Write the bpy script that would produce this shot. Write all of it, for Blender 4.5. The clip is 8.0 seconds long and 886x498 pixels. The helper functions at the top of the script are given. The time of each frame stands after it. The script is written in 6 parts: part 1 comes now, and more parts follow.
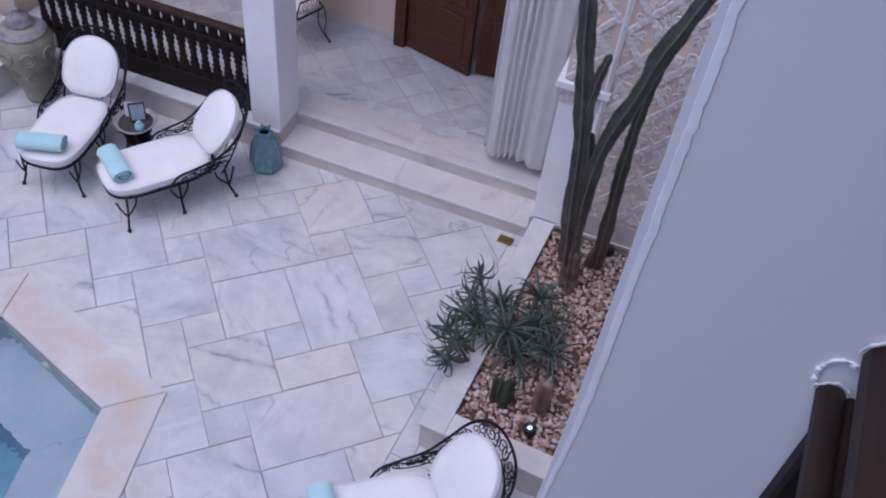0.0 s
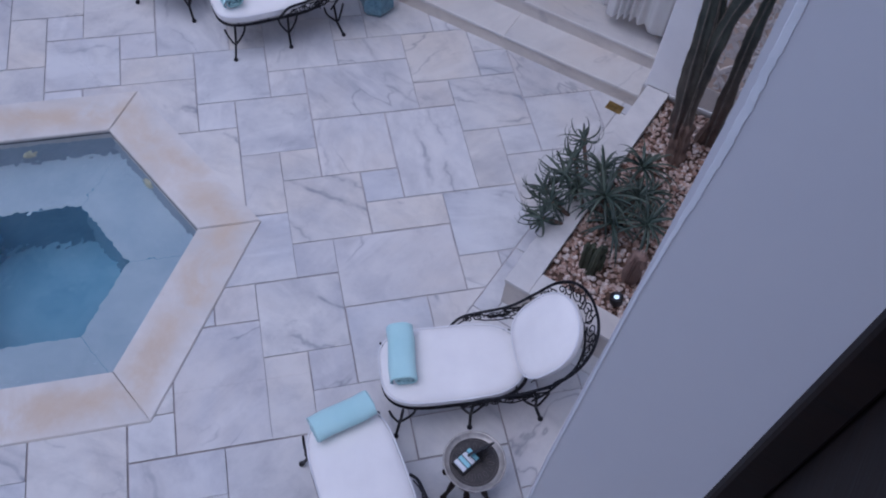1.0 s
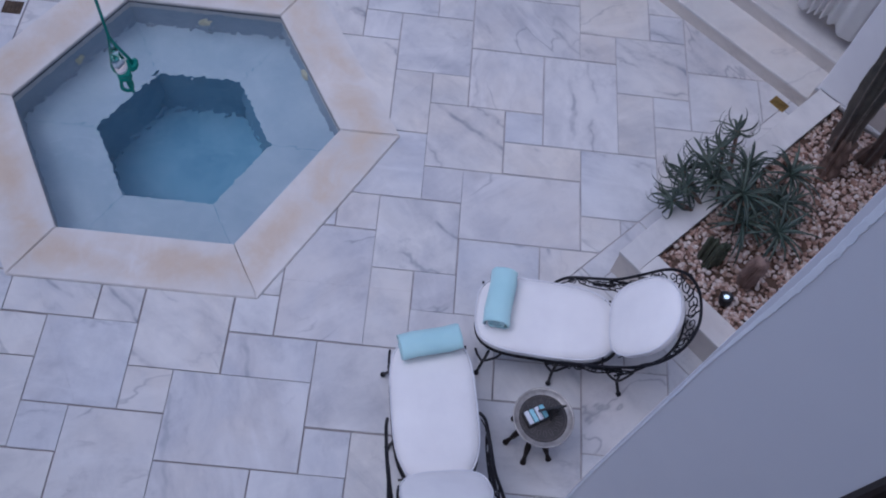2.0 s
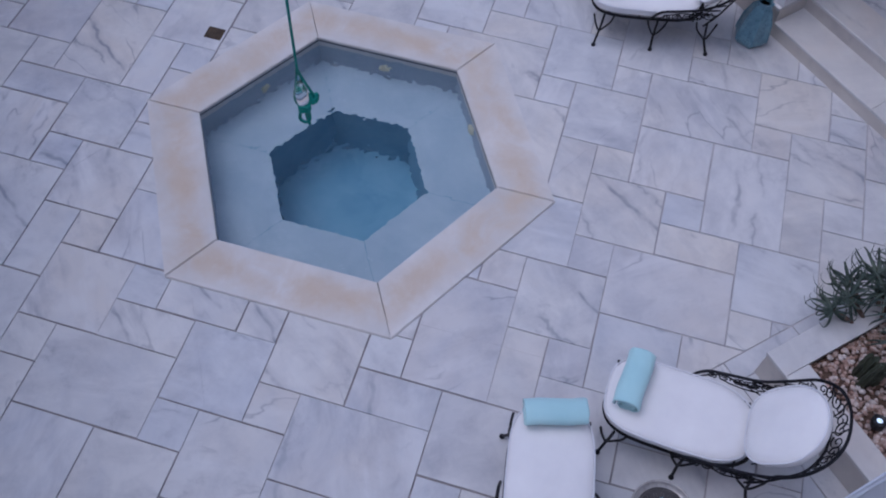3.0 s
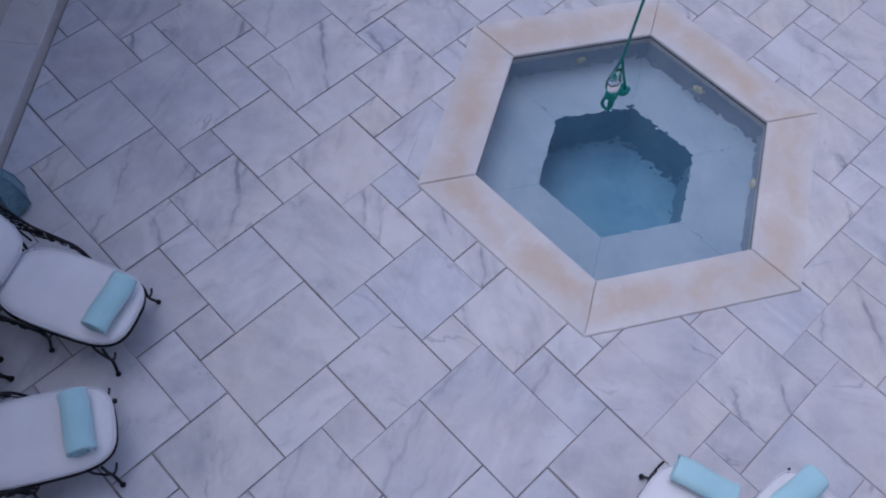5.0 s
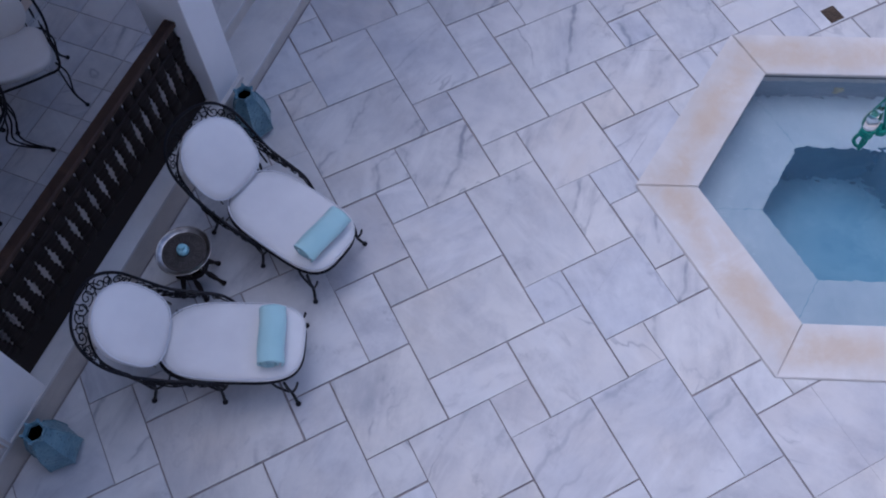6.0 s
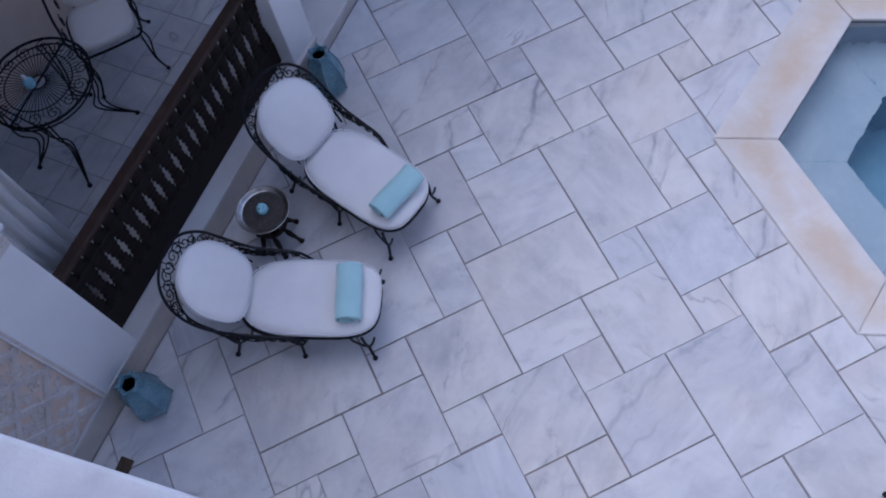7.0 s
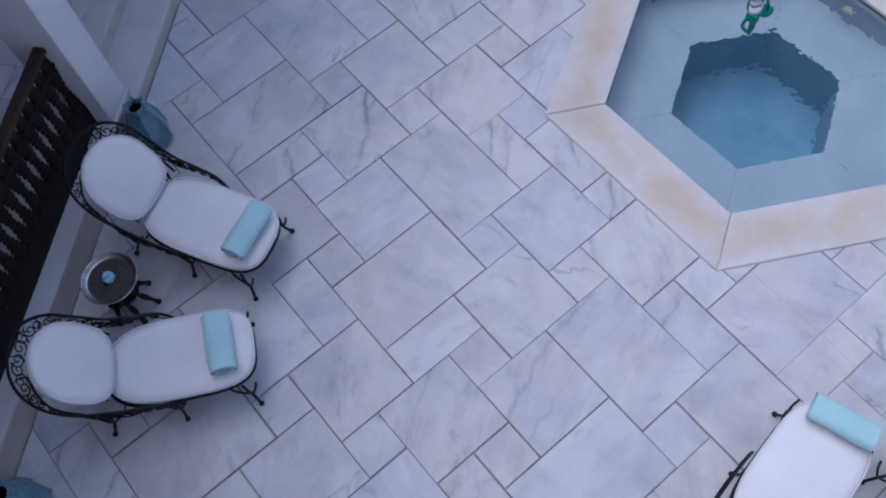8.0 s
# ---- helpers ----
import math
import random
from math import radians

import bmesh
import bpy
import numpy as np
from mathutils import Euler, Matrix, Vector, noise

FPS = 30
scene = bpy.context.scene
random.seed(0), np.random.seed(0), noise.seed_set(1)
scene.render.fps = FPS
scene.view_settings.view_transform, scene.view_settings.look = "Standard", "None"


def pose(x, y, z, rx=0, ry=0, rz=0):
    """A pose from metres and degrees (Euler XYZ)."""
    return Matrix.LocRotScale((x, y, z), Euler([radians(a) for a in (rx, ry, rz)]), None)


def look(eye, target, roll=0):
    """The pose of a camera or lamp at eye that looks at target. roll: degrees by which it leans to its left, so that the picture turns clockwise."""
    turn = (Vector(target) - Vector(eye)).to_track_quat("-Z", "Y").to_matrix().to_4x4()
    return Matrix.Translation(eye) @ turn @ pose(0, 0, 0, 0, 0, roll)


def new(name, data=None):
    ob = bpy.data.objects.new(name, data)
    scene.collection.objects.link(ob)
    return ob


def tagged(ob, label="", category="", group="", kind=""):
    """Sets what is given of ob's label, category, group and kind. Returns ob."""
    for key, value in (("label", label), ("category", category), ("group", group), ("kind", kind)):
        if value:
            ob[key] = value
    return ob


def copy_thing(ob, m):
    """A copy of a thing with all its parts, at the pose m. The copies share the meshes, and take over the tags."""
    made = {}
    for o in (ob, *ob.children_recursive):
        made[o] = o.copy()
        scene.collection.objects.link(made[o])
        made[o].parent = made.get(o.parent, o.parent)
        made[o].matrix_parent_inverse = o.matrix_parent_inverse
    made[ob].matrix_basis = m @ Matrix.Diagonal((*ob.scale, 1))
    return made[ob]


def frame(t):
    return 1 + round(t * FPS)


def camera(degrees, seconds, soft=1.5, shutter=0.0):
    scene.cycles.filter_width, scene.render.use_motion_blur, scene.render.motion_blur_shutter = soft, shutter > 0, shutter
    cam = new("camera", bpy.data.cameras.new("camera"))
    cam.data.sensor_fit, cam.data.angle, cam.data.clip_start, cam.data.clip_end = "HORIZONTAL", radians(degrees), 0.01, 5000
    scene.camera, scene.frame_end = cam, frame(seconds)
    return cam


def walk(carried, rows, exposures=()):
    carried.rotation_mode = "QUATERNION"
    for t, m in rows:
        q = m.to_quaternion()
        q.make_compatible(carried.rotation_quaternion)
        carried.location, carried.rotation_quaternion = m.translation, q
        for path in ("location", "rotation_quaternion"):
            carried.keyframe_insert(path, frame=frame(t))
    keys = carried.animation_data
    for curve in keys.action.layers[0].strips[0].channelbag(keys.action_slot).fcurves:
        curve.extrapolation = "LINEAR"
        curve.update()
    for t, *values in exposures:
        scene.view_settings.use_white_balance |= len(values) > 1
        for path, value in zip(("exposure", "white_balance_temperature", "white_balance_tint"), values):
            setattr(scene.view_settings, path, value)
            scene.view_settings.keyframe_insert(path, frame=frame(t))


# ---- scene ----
cam = camera(53.16, 8.0, soft=1.95)
PATH = [
    (0, (-4.1669, 1.5021, 5.6781), (-3.7255, 0.2084, 4.2181), 7.54),
    (0.5, (-4.1856, 1.5480, 5.4999), (-3.7155, 0.4141, 3.9210), 8.19),
    (1, (-4.1882, 1.5443, 5.4677), (-3.6793, 0.5338, 3.8185), 7.54),
    (1.2, (-4.1932, 1.5610, 5.4606), (-3.6992, 0.5937, 3.7812), 8.90),
    (2.3, (-4.1609, 1.4950, 5.6367), (-3.4568, 0.8404, 3.8829), 8.34),
    (2.5, (-4.1594, 1.5368, 5.6056), (-3.3836, 0.9135, 3.8708), 6.49),
    (3, (-4.1549, 1.5631, 5.5741), (-3.2600, 1.0114, 3.8726), 3.44),
    (3.5, (-4.1527, 1.5920, 5.6198), (-3.2298, 1.1025, 3.9143), 4.12),
    (4, (-4.1568, 1.6132, 5.6506), (-3.2302, 1.2083, 3.9251), 6.71),
    (4.2, (-4.1833, 1.5921, 5.6211), (-3.2354, 1.2420, 3.8951), 6.95),
    (5.3, (-4.1698, 1.7558, 5.6998), (-3.2292, 1.7924, 3.9351), 5.96),
    (5.5, (-4.1800, 1.7566, 5.6821), (-3.2585, 1.8878, 3.9119), 4.08),
    (6, (-4.2088, 1.7890, 5.6913), (-3.3464, 2.1189, 3.9173), -3.18),
    (6.5, (-4.2241, 1.7941, 5.7016), (-3.4655, 2.3157, 3.9260), -13.08),
    (7, (-4.2010, 1.7784, 5.7483), (-3.4849, 2.2388, 3.9386), -14.17),
    (7.5, (-4.2011, 1.7429, 5.7160), (-3.4957, 2.1348, 3.8860), -16.02),
    (8, (-4.2119, 1.7620, 5.6485), (-3.3886, 1.9377, 3.8343), -7.78),
]
walk(cam, [(t, look(eye, target, roll)) for t, eye, target, roll in PATH],
     exposures=[(0.0, 0.30, 5450, 22), (0.5, 0.05, 5270, 21), (1.2, -0.04, 5180, 18), (3.0, -0.12, 5200, 18), (4.2, -0.05, 5260, 20), (5.5, 0.07, 5240, 19), (6.5, 0.41, 5240, 18), (8.0, 0.23, 5240, 15)])

# ---- world and light: an open roof under an even evening sky ----
world = bpy.data.worlds.new("sky")
scene.world = world
world.use_nodes = True
wn = world.node_tree.nodes
sky = wn.new("ShaderNodeTexSky")
sky.sky_type = "NISHITA"
sky.sun_disc = False
sky.sun_elevation = radians(70)
sky.sun_rotation = radians(30)
sky.air_density, sky.dust_density, sky.ozone_density = 1.0, 3.0, 1.5
wn["Background"].inputs["Strength"].default_value = 0.15
world.node_tree.links.new(sky.outputs["Color"], wn["Background"].inputs["Color"])
sun = new("sun", bpy.data.lights.new("sun", "SUN"))
sun.data.energy, sun.data.angle, sun.data.color = 0.55, radians(60), (1.0, 0.95, 0.92)
sun.matrix_world = look((1.8, 3.15, 10), (0, 0, 0))


# ---- mesh helpers ----
def link(name, verts, faces, mat, parent=None, m=None, smooth=False):
    me = bpy.data.meshes.new(name)
    me.from_pydata([tuple(map(float, v)) for v in verts], [], [tuple(f) for f in faces])
    me.materials.append(mat)
    if smooth:
        me.polygons.foreach_set("use_smooth", [True] * len(me.polygons))
    ob = new(name, me)
    ob.parent = parent
    if m is not None:
        ob.matrix_basis = m
    return ob


def part(name, bm, mat, parent=None, label="", m=None, smooth=False):
    """One bmesh as one mesh object under its thing."""
    me = bpy.data.meshes.new(name)
    bmesh.ops.recalc_face_normals(bm, faces=bm.faces[:])
    bm.to_mesh(me)
    bm.free()
    me.materials.append(mat)
    if smooth:
        me.polygons.foreach_set("use_smooth", [True] * len(me.polygons))
    ob = new(name, me)
    ob.parent = parent
    if m is not None:
        ob.matrix_basis = m
    return tagged(ob, label=label)


def empty(name, m, label, category, group=""):
    ob = new(name)
    ob.empty_display_size = 0.1
    ob.matrix_basis = m
    return tagged(ob, label, category, group)


def add_box(bm, x0, x1, y0, y1, z0, z1, bevel=0.0, seg=1):
    r = bmesh.ops.create_cube(bm, size=1.0)
    vs = r["verts"]
    for v in vs:
        v.co = Vector((x0 + (v.co.x + 0.5) * (x1 - x0), y0 + (v.co.y + 0.5) * (y1 - y0), z0 + (v.co.z + 0.5) * (z1 - z0)))
    if bevel:
        es = list({e for v in vs for e in v.link_edges})
        bmesh.ops.bevel(bm, geom=es, offset=bevel, segments=seg, affect="EDGES", profile=0.5)
    return bm


def box(x0, x1, y0, y1, z0, z1, bevel=0.0, seg=1):
    return add_box(bmesh.new(), x0, x1, y0, y1, z0, z1, bevel, seg)


def add_lathe(bm, profile, seg=16, at=(0, 0, 0), sx=1.0, sy=1.0, turn=0.0):
    rings = []
    for r, z in profile:
        rings.append([bm.verts.new((at[0] + sx * r * math.cos(turn + 2 * math.pi * k / seg), at[1] + sy * r * math.sin(turn + 2 * math.pi * k / seg), at[2] + z)) for k in range(seg)])
    for a, b in zip(rings, rings[1:]):
        for k in range(seg):
            bm.faces.new((a[k], a[(k + 1) % seg], b[(k + 1) % seg], b[k]))
    for ring in (rings[0], rings[-1]):
        bm.faces.new(ring)
    return bm


def lathe(profile, seg=16, **kw):
    return add_lathe(bmesh.new(), profile, seg, **kw)


def add_tube(bm, pts, r, seg=6, closed=False, cap=True):
    """A rod of radius r (or one radius a point) along points."""
    pts = [Vector(p) for p in pts]
    n = len(pts)
    rs = r if isinstance(r, (list, tuple)) else [r] * n
    rings, prev = [], None
    for i, p in enumerate(pts):
        a = pts[(i - 1) % n] if closed or i else p
        b = pts[(i + 1) % n] if closed or i < n - 1 else p
        d = (b - a).normalized() if (b - a).length > 1e-9 else Vector((0, 0, 1))
        if prev is None:
            u = d.cross(Vector((0, 0, 1)))
            if u.length < 1e-3:
                u = d.cross(Vector((1, 0, 0)))
        else:
            u = prev - d * prev.dot(d)
            if u.length < 1e-6:
                u = d.orthogonal()
        u.normalize()
        prev = u
        w = d.cross(u)
        rings.append([bm.verts.new(p + rs[i] * (u * math.cos(2 * math.pi * k / seg) + w * math.sin(2 * math.pi * k / seg))) for k in range(seg)])
    pairs = list(zip(rings, rings[1:])) + ([(rings[-1], rings[0])] if closed else [])
    for a, b in pairs:
        for k in range(seg):
            bm.faces.new((a[k], a[(k + 1) % seg], b[(k + 1) % seg], b[k]))
    if cap and not closed:
        bm.faces.new(rings[0])
        bm.faces.new(rings[-1])
    return bm


def tube(pts, r, seg=6, closed=False):
    return add_tube(bmesh.new(), pts, r, seg, closed)


def spline(pts, steps=6, closed=False):
    """A Catmull-Rom line through points."""
    pts = [Vector(p) for p in pts]
    n = len(pts)
    out = []
    for i in range(n if closed else n - 1):
        p0 = pts[(i - 1) % n] if closed or i else pts[0]
        p1, p2 = pts[i], pts[(i + 1) % n]
        p3 = pts[(i + 2) % n] if closed or i < n - 2 else pts[-1]
        for k in range(steps):
            s = k / steps
            out.append(0.5 * ((2 * p1) + (p2 - p0) * s + (2 * p0 - 5 * p1 + 4 * p2 - p3) * s * s + (3 * p1 - p0 - 3 * p2 + p3) * s ** 3))
    if not closed:
        out.append(pts[-1])
    return out


def spiral(c, e1, e2, r0, r1, turns, start=0.0, n=16):
    """A flat scroll in the plane of e1 and e2 round c."""
    c, e1, e2 = Vector(c), Vector(e1), Vector(e2)
    out = []
    for k in range(n + 1):
        s = k / n
        a, r = start + 2 * math.pi * turns * s, r0 + (r1 - r0) * s
        out.append(c + e1 * (r * math.cos(a)) + e2 * (r * math.sin(a)))
    return out


def place(x, y, z=0.0, deg=0.0):
    return pose(x, y, z, 0, 0, deg)


# ---- materials ----
class Mat:
    """A small builder of node materials."""

    def __init__(self, name, rough=0.6, metal=0.0):
        self.m = bpy.data.materials.new(name)
        self.m.use_nodes = True
        self.t = self.m.node_tree
        self.b = self.t.nodes["Principled BSDF"]
        self.b.inputs["Roughness"].default_value = rough
        self.b.inputs["Metallic"].default_value = metal
        self.co = self.t.nodes.new("ShaderNodeTexCoord").outputs["Object"]

    def node(self, kind, **kw):
        n = self.t.nodes.new(kind)
        for k, v in kw.items():
            n.inputs[k].default_value = v
        return n

    def wire(self, a, b):
        self.t.links.new(a, b)

    def world_co(self):
        self.co = self.t.nodes.new("ShaderNodeNewGeometry").outputs["Position"]
        return self

    def shifted(self, amount=40.0):
        """Coordinates moved by the object's own random number."""
        info = self.t.nodes.new("ShaderNodeObjectInfo")
        mul = self.node("ShaderNodeMath")
        mul.operation = "MULTIPLY"
        mul.inputs[1].default_value = amount
        self.wire(info.outputs["Random"], mul.inputs[0])
        add = self.t.nodes.new("ShaderNodeVectorMath")
        self.wire(self.co, add.inputs[0])
        self.wire(mul.outputs[0], add.inputs[1])
        self.co = add.outputs[0]
        self.random = info.outputs["Random"]
        return self

    def noise(self, scale, detail=4.0, rough=0.55, distort=0.0, stretch=None):
        n = self.node("ShaderNodeTexNoise", Scale=scale, Detail=detail, Roughness=rough, Distortion=distort)
        src = self.co
        if stretch:
            mp = self.t.nodes.new("ShaderNodeMapping")
            mp.inputs["Scale"].default_value = stretch
            self.wire(self.co, mp.inputs["Vector"])
            src = mp.outputs[0]
        self.wire(src, n.inputs["Vector"])
        return n.outputs["Fac"]

    def ramp(self, fac, stops):
        r = self.t.nodes.new("ShaderNodeValToRGB")
        el = r.color_ramp.elements
        while len(el) < len(stops):
            el.new(0.5)
        for e, (p, c) in zip(el, stops):
            e.position = p
            e.color = (*c, 1) if len(c) == 3 else c
        self.wire(fac, r.inputs["Fac"])
        return r.outputs["Color"]

    def mix(self, fac, a, b, kind="MIX"):
        n = self.t.nodes.new("ShaderNodeMix")
        n.data_type, n.blend_type = "RGBA", kind
        for v, s in ((fac, n.inputs["Factor"]), (a, n.inputs["A"]), (b, n.inputs["B"])):
            if isinstance(v, (int, float)):
                s.default_value = v
            elif isinstance(v, tuple):
                s.default_value = (*v, 1)
            else:
                self.wire(v, s)
        return n.outputs["Result"]

    def color(self, c):
        if isinstance(c, tuple):
            self.b.inputs["Base Color"].default_value = (*c, 1)
        else:
            self.wire(c, self.b.inputs["Base Color"])
        return self

    def rough(self, fac, lo, hi):
        r = self.node("ShaderNodeMapRange")
        r.inputs["To Min"].default_value, r.inputs["To Max"].default_value = lo, hi
        self.wire(fac, r.inputs["Value"])
        self.wire(r.outputs[0], self.b.inputs["Roughness"])
        return self

    def bump(self, fac, strength=0.3, dist=0.01):
        n = self.node("ShaderNodeBump", Strength=strength, Distance=dist)
        self.wire(fac, n.inputs["Height"])
        last = self.b.inputs["Normal"]
        if last.is_linked:
            self.wire(last.links[0].from_socket, n.inputs["Normal"])
        self.wire(n.outputs[0], last)
        return self


def stone(name, base, dark, vein, rough=(0.35, 0.6), vary=0.08, warm=None, veins=1.0):
    """White marble: soft clouds, brushed streaks, a few long grey veins, and a tone and grain of its own for each slab."""
    k = Mat(name).world_co().shifted(30.0)
    cloud = k.noise(1.3, 6, 0.62, 0.5)
    c = k.ramp(cloud, [(0.34, dark), (0.58, base)])
    if warm:
        c = k.mix(k.ramp(k.noise(0.8, 5, 0.6, 0.3), [(0.48, (0, 0, 0)), (0.70, (0.7, 0.7, 0.7))]), c, warm)
    turn = k.t.nodes.new("ShaderNodeVectorRotate")
    turn.rotation_type = "Z_AXIS"
    spin = k.node("ShaderNodeMath")
    spin.operation = "MULTIPLY"
    spin.inputs[1].default_value = 2.6
    k.wire(k.random, spin.inputs[0])
    k.wire(spin.outputs[0], turn.inputs["Angle"])
    k.wire(k.co, turn.inputs["Vector"])
    straight, k.co = k.co, turn.outputs[0]
    some = k.ramp(k.random, [(0.20, (0.20,) * 3), (0.45, (0.55,) * 3), (0.70, (1, 1, 1)), (0.86, (0.35,) * 3)])
    # brushed streaks along the grain
    streak = k.ramp(k.noise(3.0, 9, 0.68, 0.3, stretch=(1.0, 0.55, 1.0)), [(0.46, (0, 0, 0)), (0.68, (0.26 * veins,) * 3)])
    c = k.mix(streak, c, vein)
    glow = k.ramp(k.noise(2.0, 7, 0.62, 0.4, stretch=(1.0, 0.6, 1.0)), [(0.50, (0, 0, 0)), (0.68, (0.5,) * 3)])
    c = k.mix(glow, c, tuple(min(0.80, v * 1.10) for v in base))
    # broad grey bands with a sharp core
    v = k.noise(0.8, 8, 0.58, 0.0, stretch=(1.0, 0.6, 1.0))
    line = k.ramp(v, [(0.470, (0, 0, 0)), (0.492, (0.30,) * 3), (0.5, (1, 1, 1)), (0.508, (0.30,) * 3), (0.55, (0, 0, 0))])
    patch = k.ramp(k.noise(1.5, 3, 0.5), [(0.46, (0, 0, 0)), (0.64, (0.46 * veins,) * 3)])
    c = k.mix(k.mix(1.0, k.mix(1.0, line, patch, "MULTIPLY"), some, "MULTIPLY"), c, vein)
    # feathered parallel streaks on part of some slabs
    feather = k.ramp(k.noise(8.0, 6, 0.6, 0.25, stretch=(1.0, 0.16, 1.0)), [(0.50, (0, 0, 0)), (0.72, (0.48 * veins,) * 3)])
    tuft = k.ramp(k.noise(1.9, 4, 0.55, 0.3), [(0.47, (0, 0, 0)), (0.62, (1, 1, 1))])
    c = k.mix(k.mix(1.0, k.mix(1.0, feather, tuft, "MULTIPLY"), some, "MULTIPLY"), c, vein)
    pale = k.ramp(k.noise(6.0, 5, 0.55, 0.2, stretch=(1.0, 0.14, 1.0)), [(0.54, (0, 0, 0)), (0.68, (0.55,) * 3)])
    c = k.mix(k.mix(1.0, pale, k.ramp(k.noise(1.4, 3, 0.5), [(0.46, (0, 0, 0)), (0.58, (1, 1, 1))]), "MULTIPLY"), c, tuple(min(0.82, v * 1.13) for v in base))
    # now and then a slab crossed by long thin cracks, roughly parallel
    fade = k.ramp(k.noise(1.7, 4, 0.6), [(0.44, (0, 0, 0)), (0.57, (1, 1, 1))])
    rare = k.ramp(k.random, [(0.30, (0.0,) * 3), (0.36, (0.9,) * 3), (0.62, (0.9,) * 3), (0.70, (0.25,) * 3), (0.88, (0.8,) * 3), (0.97, (0.1,) * 3)])
    for scale, bend, width in ((0.30, 2.6, 1.0), (0.52, 5.0, 2.2)):
        wave = k.node("ShaderNodeTexWave", Scale=scale, Distortion=bend, Detail=5.0)
        wave.inputs["Detail Scale"].default_value, wave.inputs["Detail Roughness"].default_value = 1.6, 0.58
        k.wire(k.co, wave.inputs["Vector"])
        crack = k.ramp(wave.outputs["Fac"], [(0.0, (0.85 * veins,) * 3), (0.0006 * width, (0.62 * veins,) * 3), (0.004 * width, (0.20 * veins,) * 3), (0.030 * width, (0, 0, 0))])
        c = k.mix(k.mix(1.0, k.mix(1.0, crack, rare, "MULTIPLY"), fade, "MULTIPLY"), c, vein)
        fade = k.ramp(k.noise(2.3, 4, 0.6), [(0.50, (0, 0, 0)), (0.62, (0.8,) * 3)])
    # hair veins
    hair = k.ramp(k.noise(1.2, 5, 0.48, 0.0, stretch=(1.0, 0.35, 1.0)), [(0.495, (0, 0, 0)), (0.5, (0.55 * veins,) * 3), (0.505, (0, 0, 0))])
    c = k.mix(k.mix(1.0, hair, k.ramp(k.noise(1.3, 2, 0.5), [(0.52, (0, 0, 0)), (0.62, (1, 1, 1))]), "MULTIPLY"), c, tuple(0.85 * q for q in vein))
    k.co = straight
    smudge = k.ramp(k.noise(3.4, 6, 0.65, 0.4), [(0.52, (0, 0, 0)), (0.76, (0.28, 0.28, 0.28))])
    c = k.mix(smudge, c, vein)
    # clusters of dark flecks in a few places
    fleck = k.ramp(k.noise(9.0, 8, 0.75, 0.2), [(0.54, (0, 0, 0)), (0.68, (0.42 * veins,) * 3)])
    where = k.ramp(k.noise(1.7, 3, 0.5), [(0.58, (0, 0, 0)), (0.68, (1, 1, 1))])
    c = k.mix(k.mix(1.0, fleck, where, "MULTIPLY"), c, tuple(0.8 * q for q in vein))
    dim = lambda r, g, b: tuple(1 - vary * q for q in (r, g, b))
    tone = k.ramp(k.random, [(0.0, dim(1.0, 1.0, 0.8)), (0.18, dim(0.35, 0.45, 0.66)), (0.36, dim(0.75, 0.55, 0.25)), (0.55, dim(0.1, 0.25, 0.55)), (0.75, dim(0.7, 0.6, 0.4)), (1.0, (1.0, 1.0, 1.0))])
    c = k.mix(1.0, c, tone, "MULTIPLY")
    k.color(c).rough(cloud, *rough).bump(k.noise(60, 3, 0.6), 0.05, 0.004)
    return k.m


MARBLE = stone("marble_slab", (0.66, 0.65, 0.64), (0.52, 0.525, 0.55), (0.20, 0.21, 0.26), vary=0.12, warm=(0.67, 0.62, 0.565))
MARBLE_STEP = stone("marble_step", (0.66, 0.64, 0.61), (0.56, 0.55, 0.54), (0.34, 0.33, 0.35), vary=0.06, warm=(0.64, 0.57, 0.50), veins=0.6)
MARBLE_GREY = stone("marble_riser", (0.62, 0.57, 0.51), (0.52, 0.475, 0.43), (0.30, 0.28, 0.29), vary=0.05, veins=0.6)


def grout_material():
    """Brown-grey joints that turn paler towards the southern half."""
    k = Mat("joint_mortar", 0.9).world_co()
    old = k.ramp(k.noise(7, 6), [(0.3, (0.175, 0.155, 0.155)), (0.7, (0.36, 0.32, 0.305))])
    paler = k.ramp(k.noise(7, 6), [(0.3, (0.32, 0.31, 0.325)), (0.7, (0.52, 0.49, 0.49))])
    sep = k.t.nodes.new("ShaderNodeSeparateXYZ")
    k.wire(k.co, sep.inputs[0])
    add = k.node("ShaderNodeMath")
    add.operation = "MULTIPLY_ADD"
    k.wire(k.noise(0.9, 3), add.inputs[0])
    add.inputs[1].default_value = 2.0
    k.wire(sep.outputs["Y"], add.inputs[2])
    span = k.node("ShaderNodeMapRange")
    span.inputs["From Min"].default_value, span.inputs["From Max"].default_value = -1.6, 2.2
    k.wire(add.outputs[0], span.inputs["Value"])
    k.color(k.mix(span.outputs[0], paler, old)).bump(k.noise(120, 3), 0.4, 0.004)
    return k.m


GROUT = grout_material()


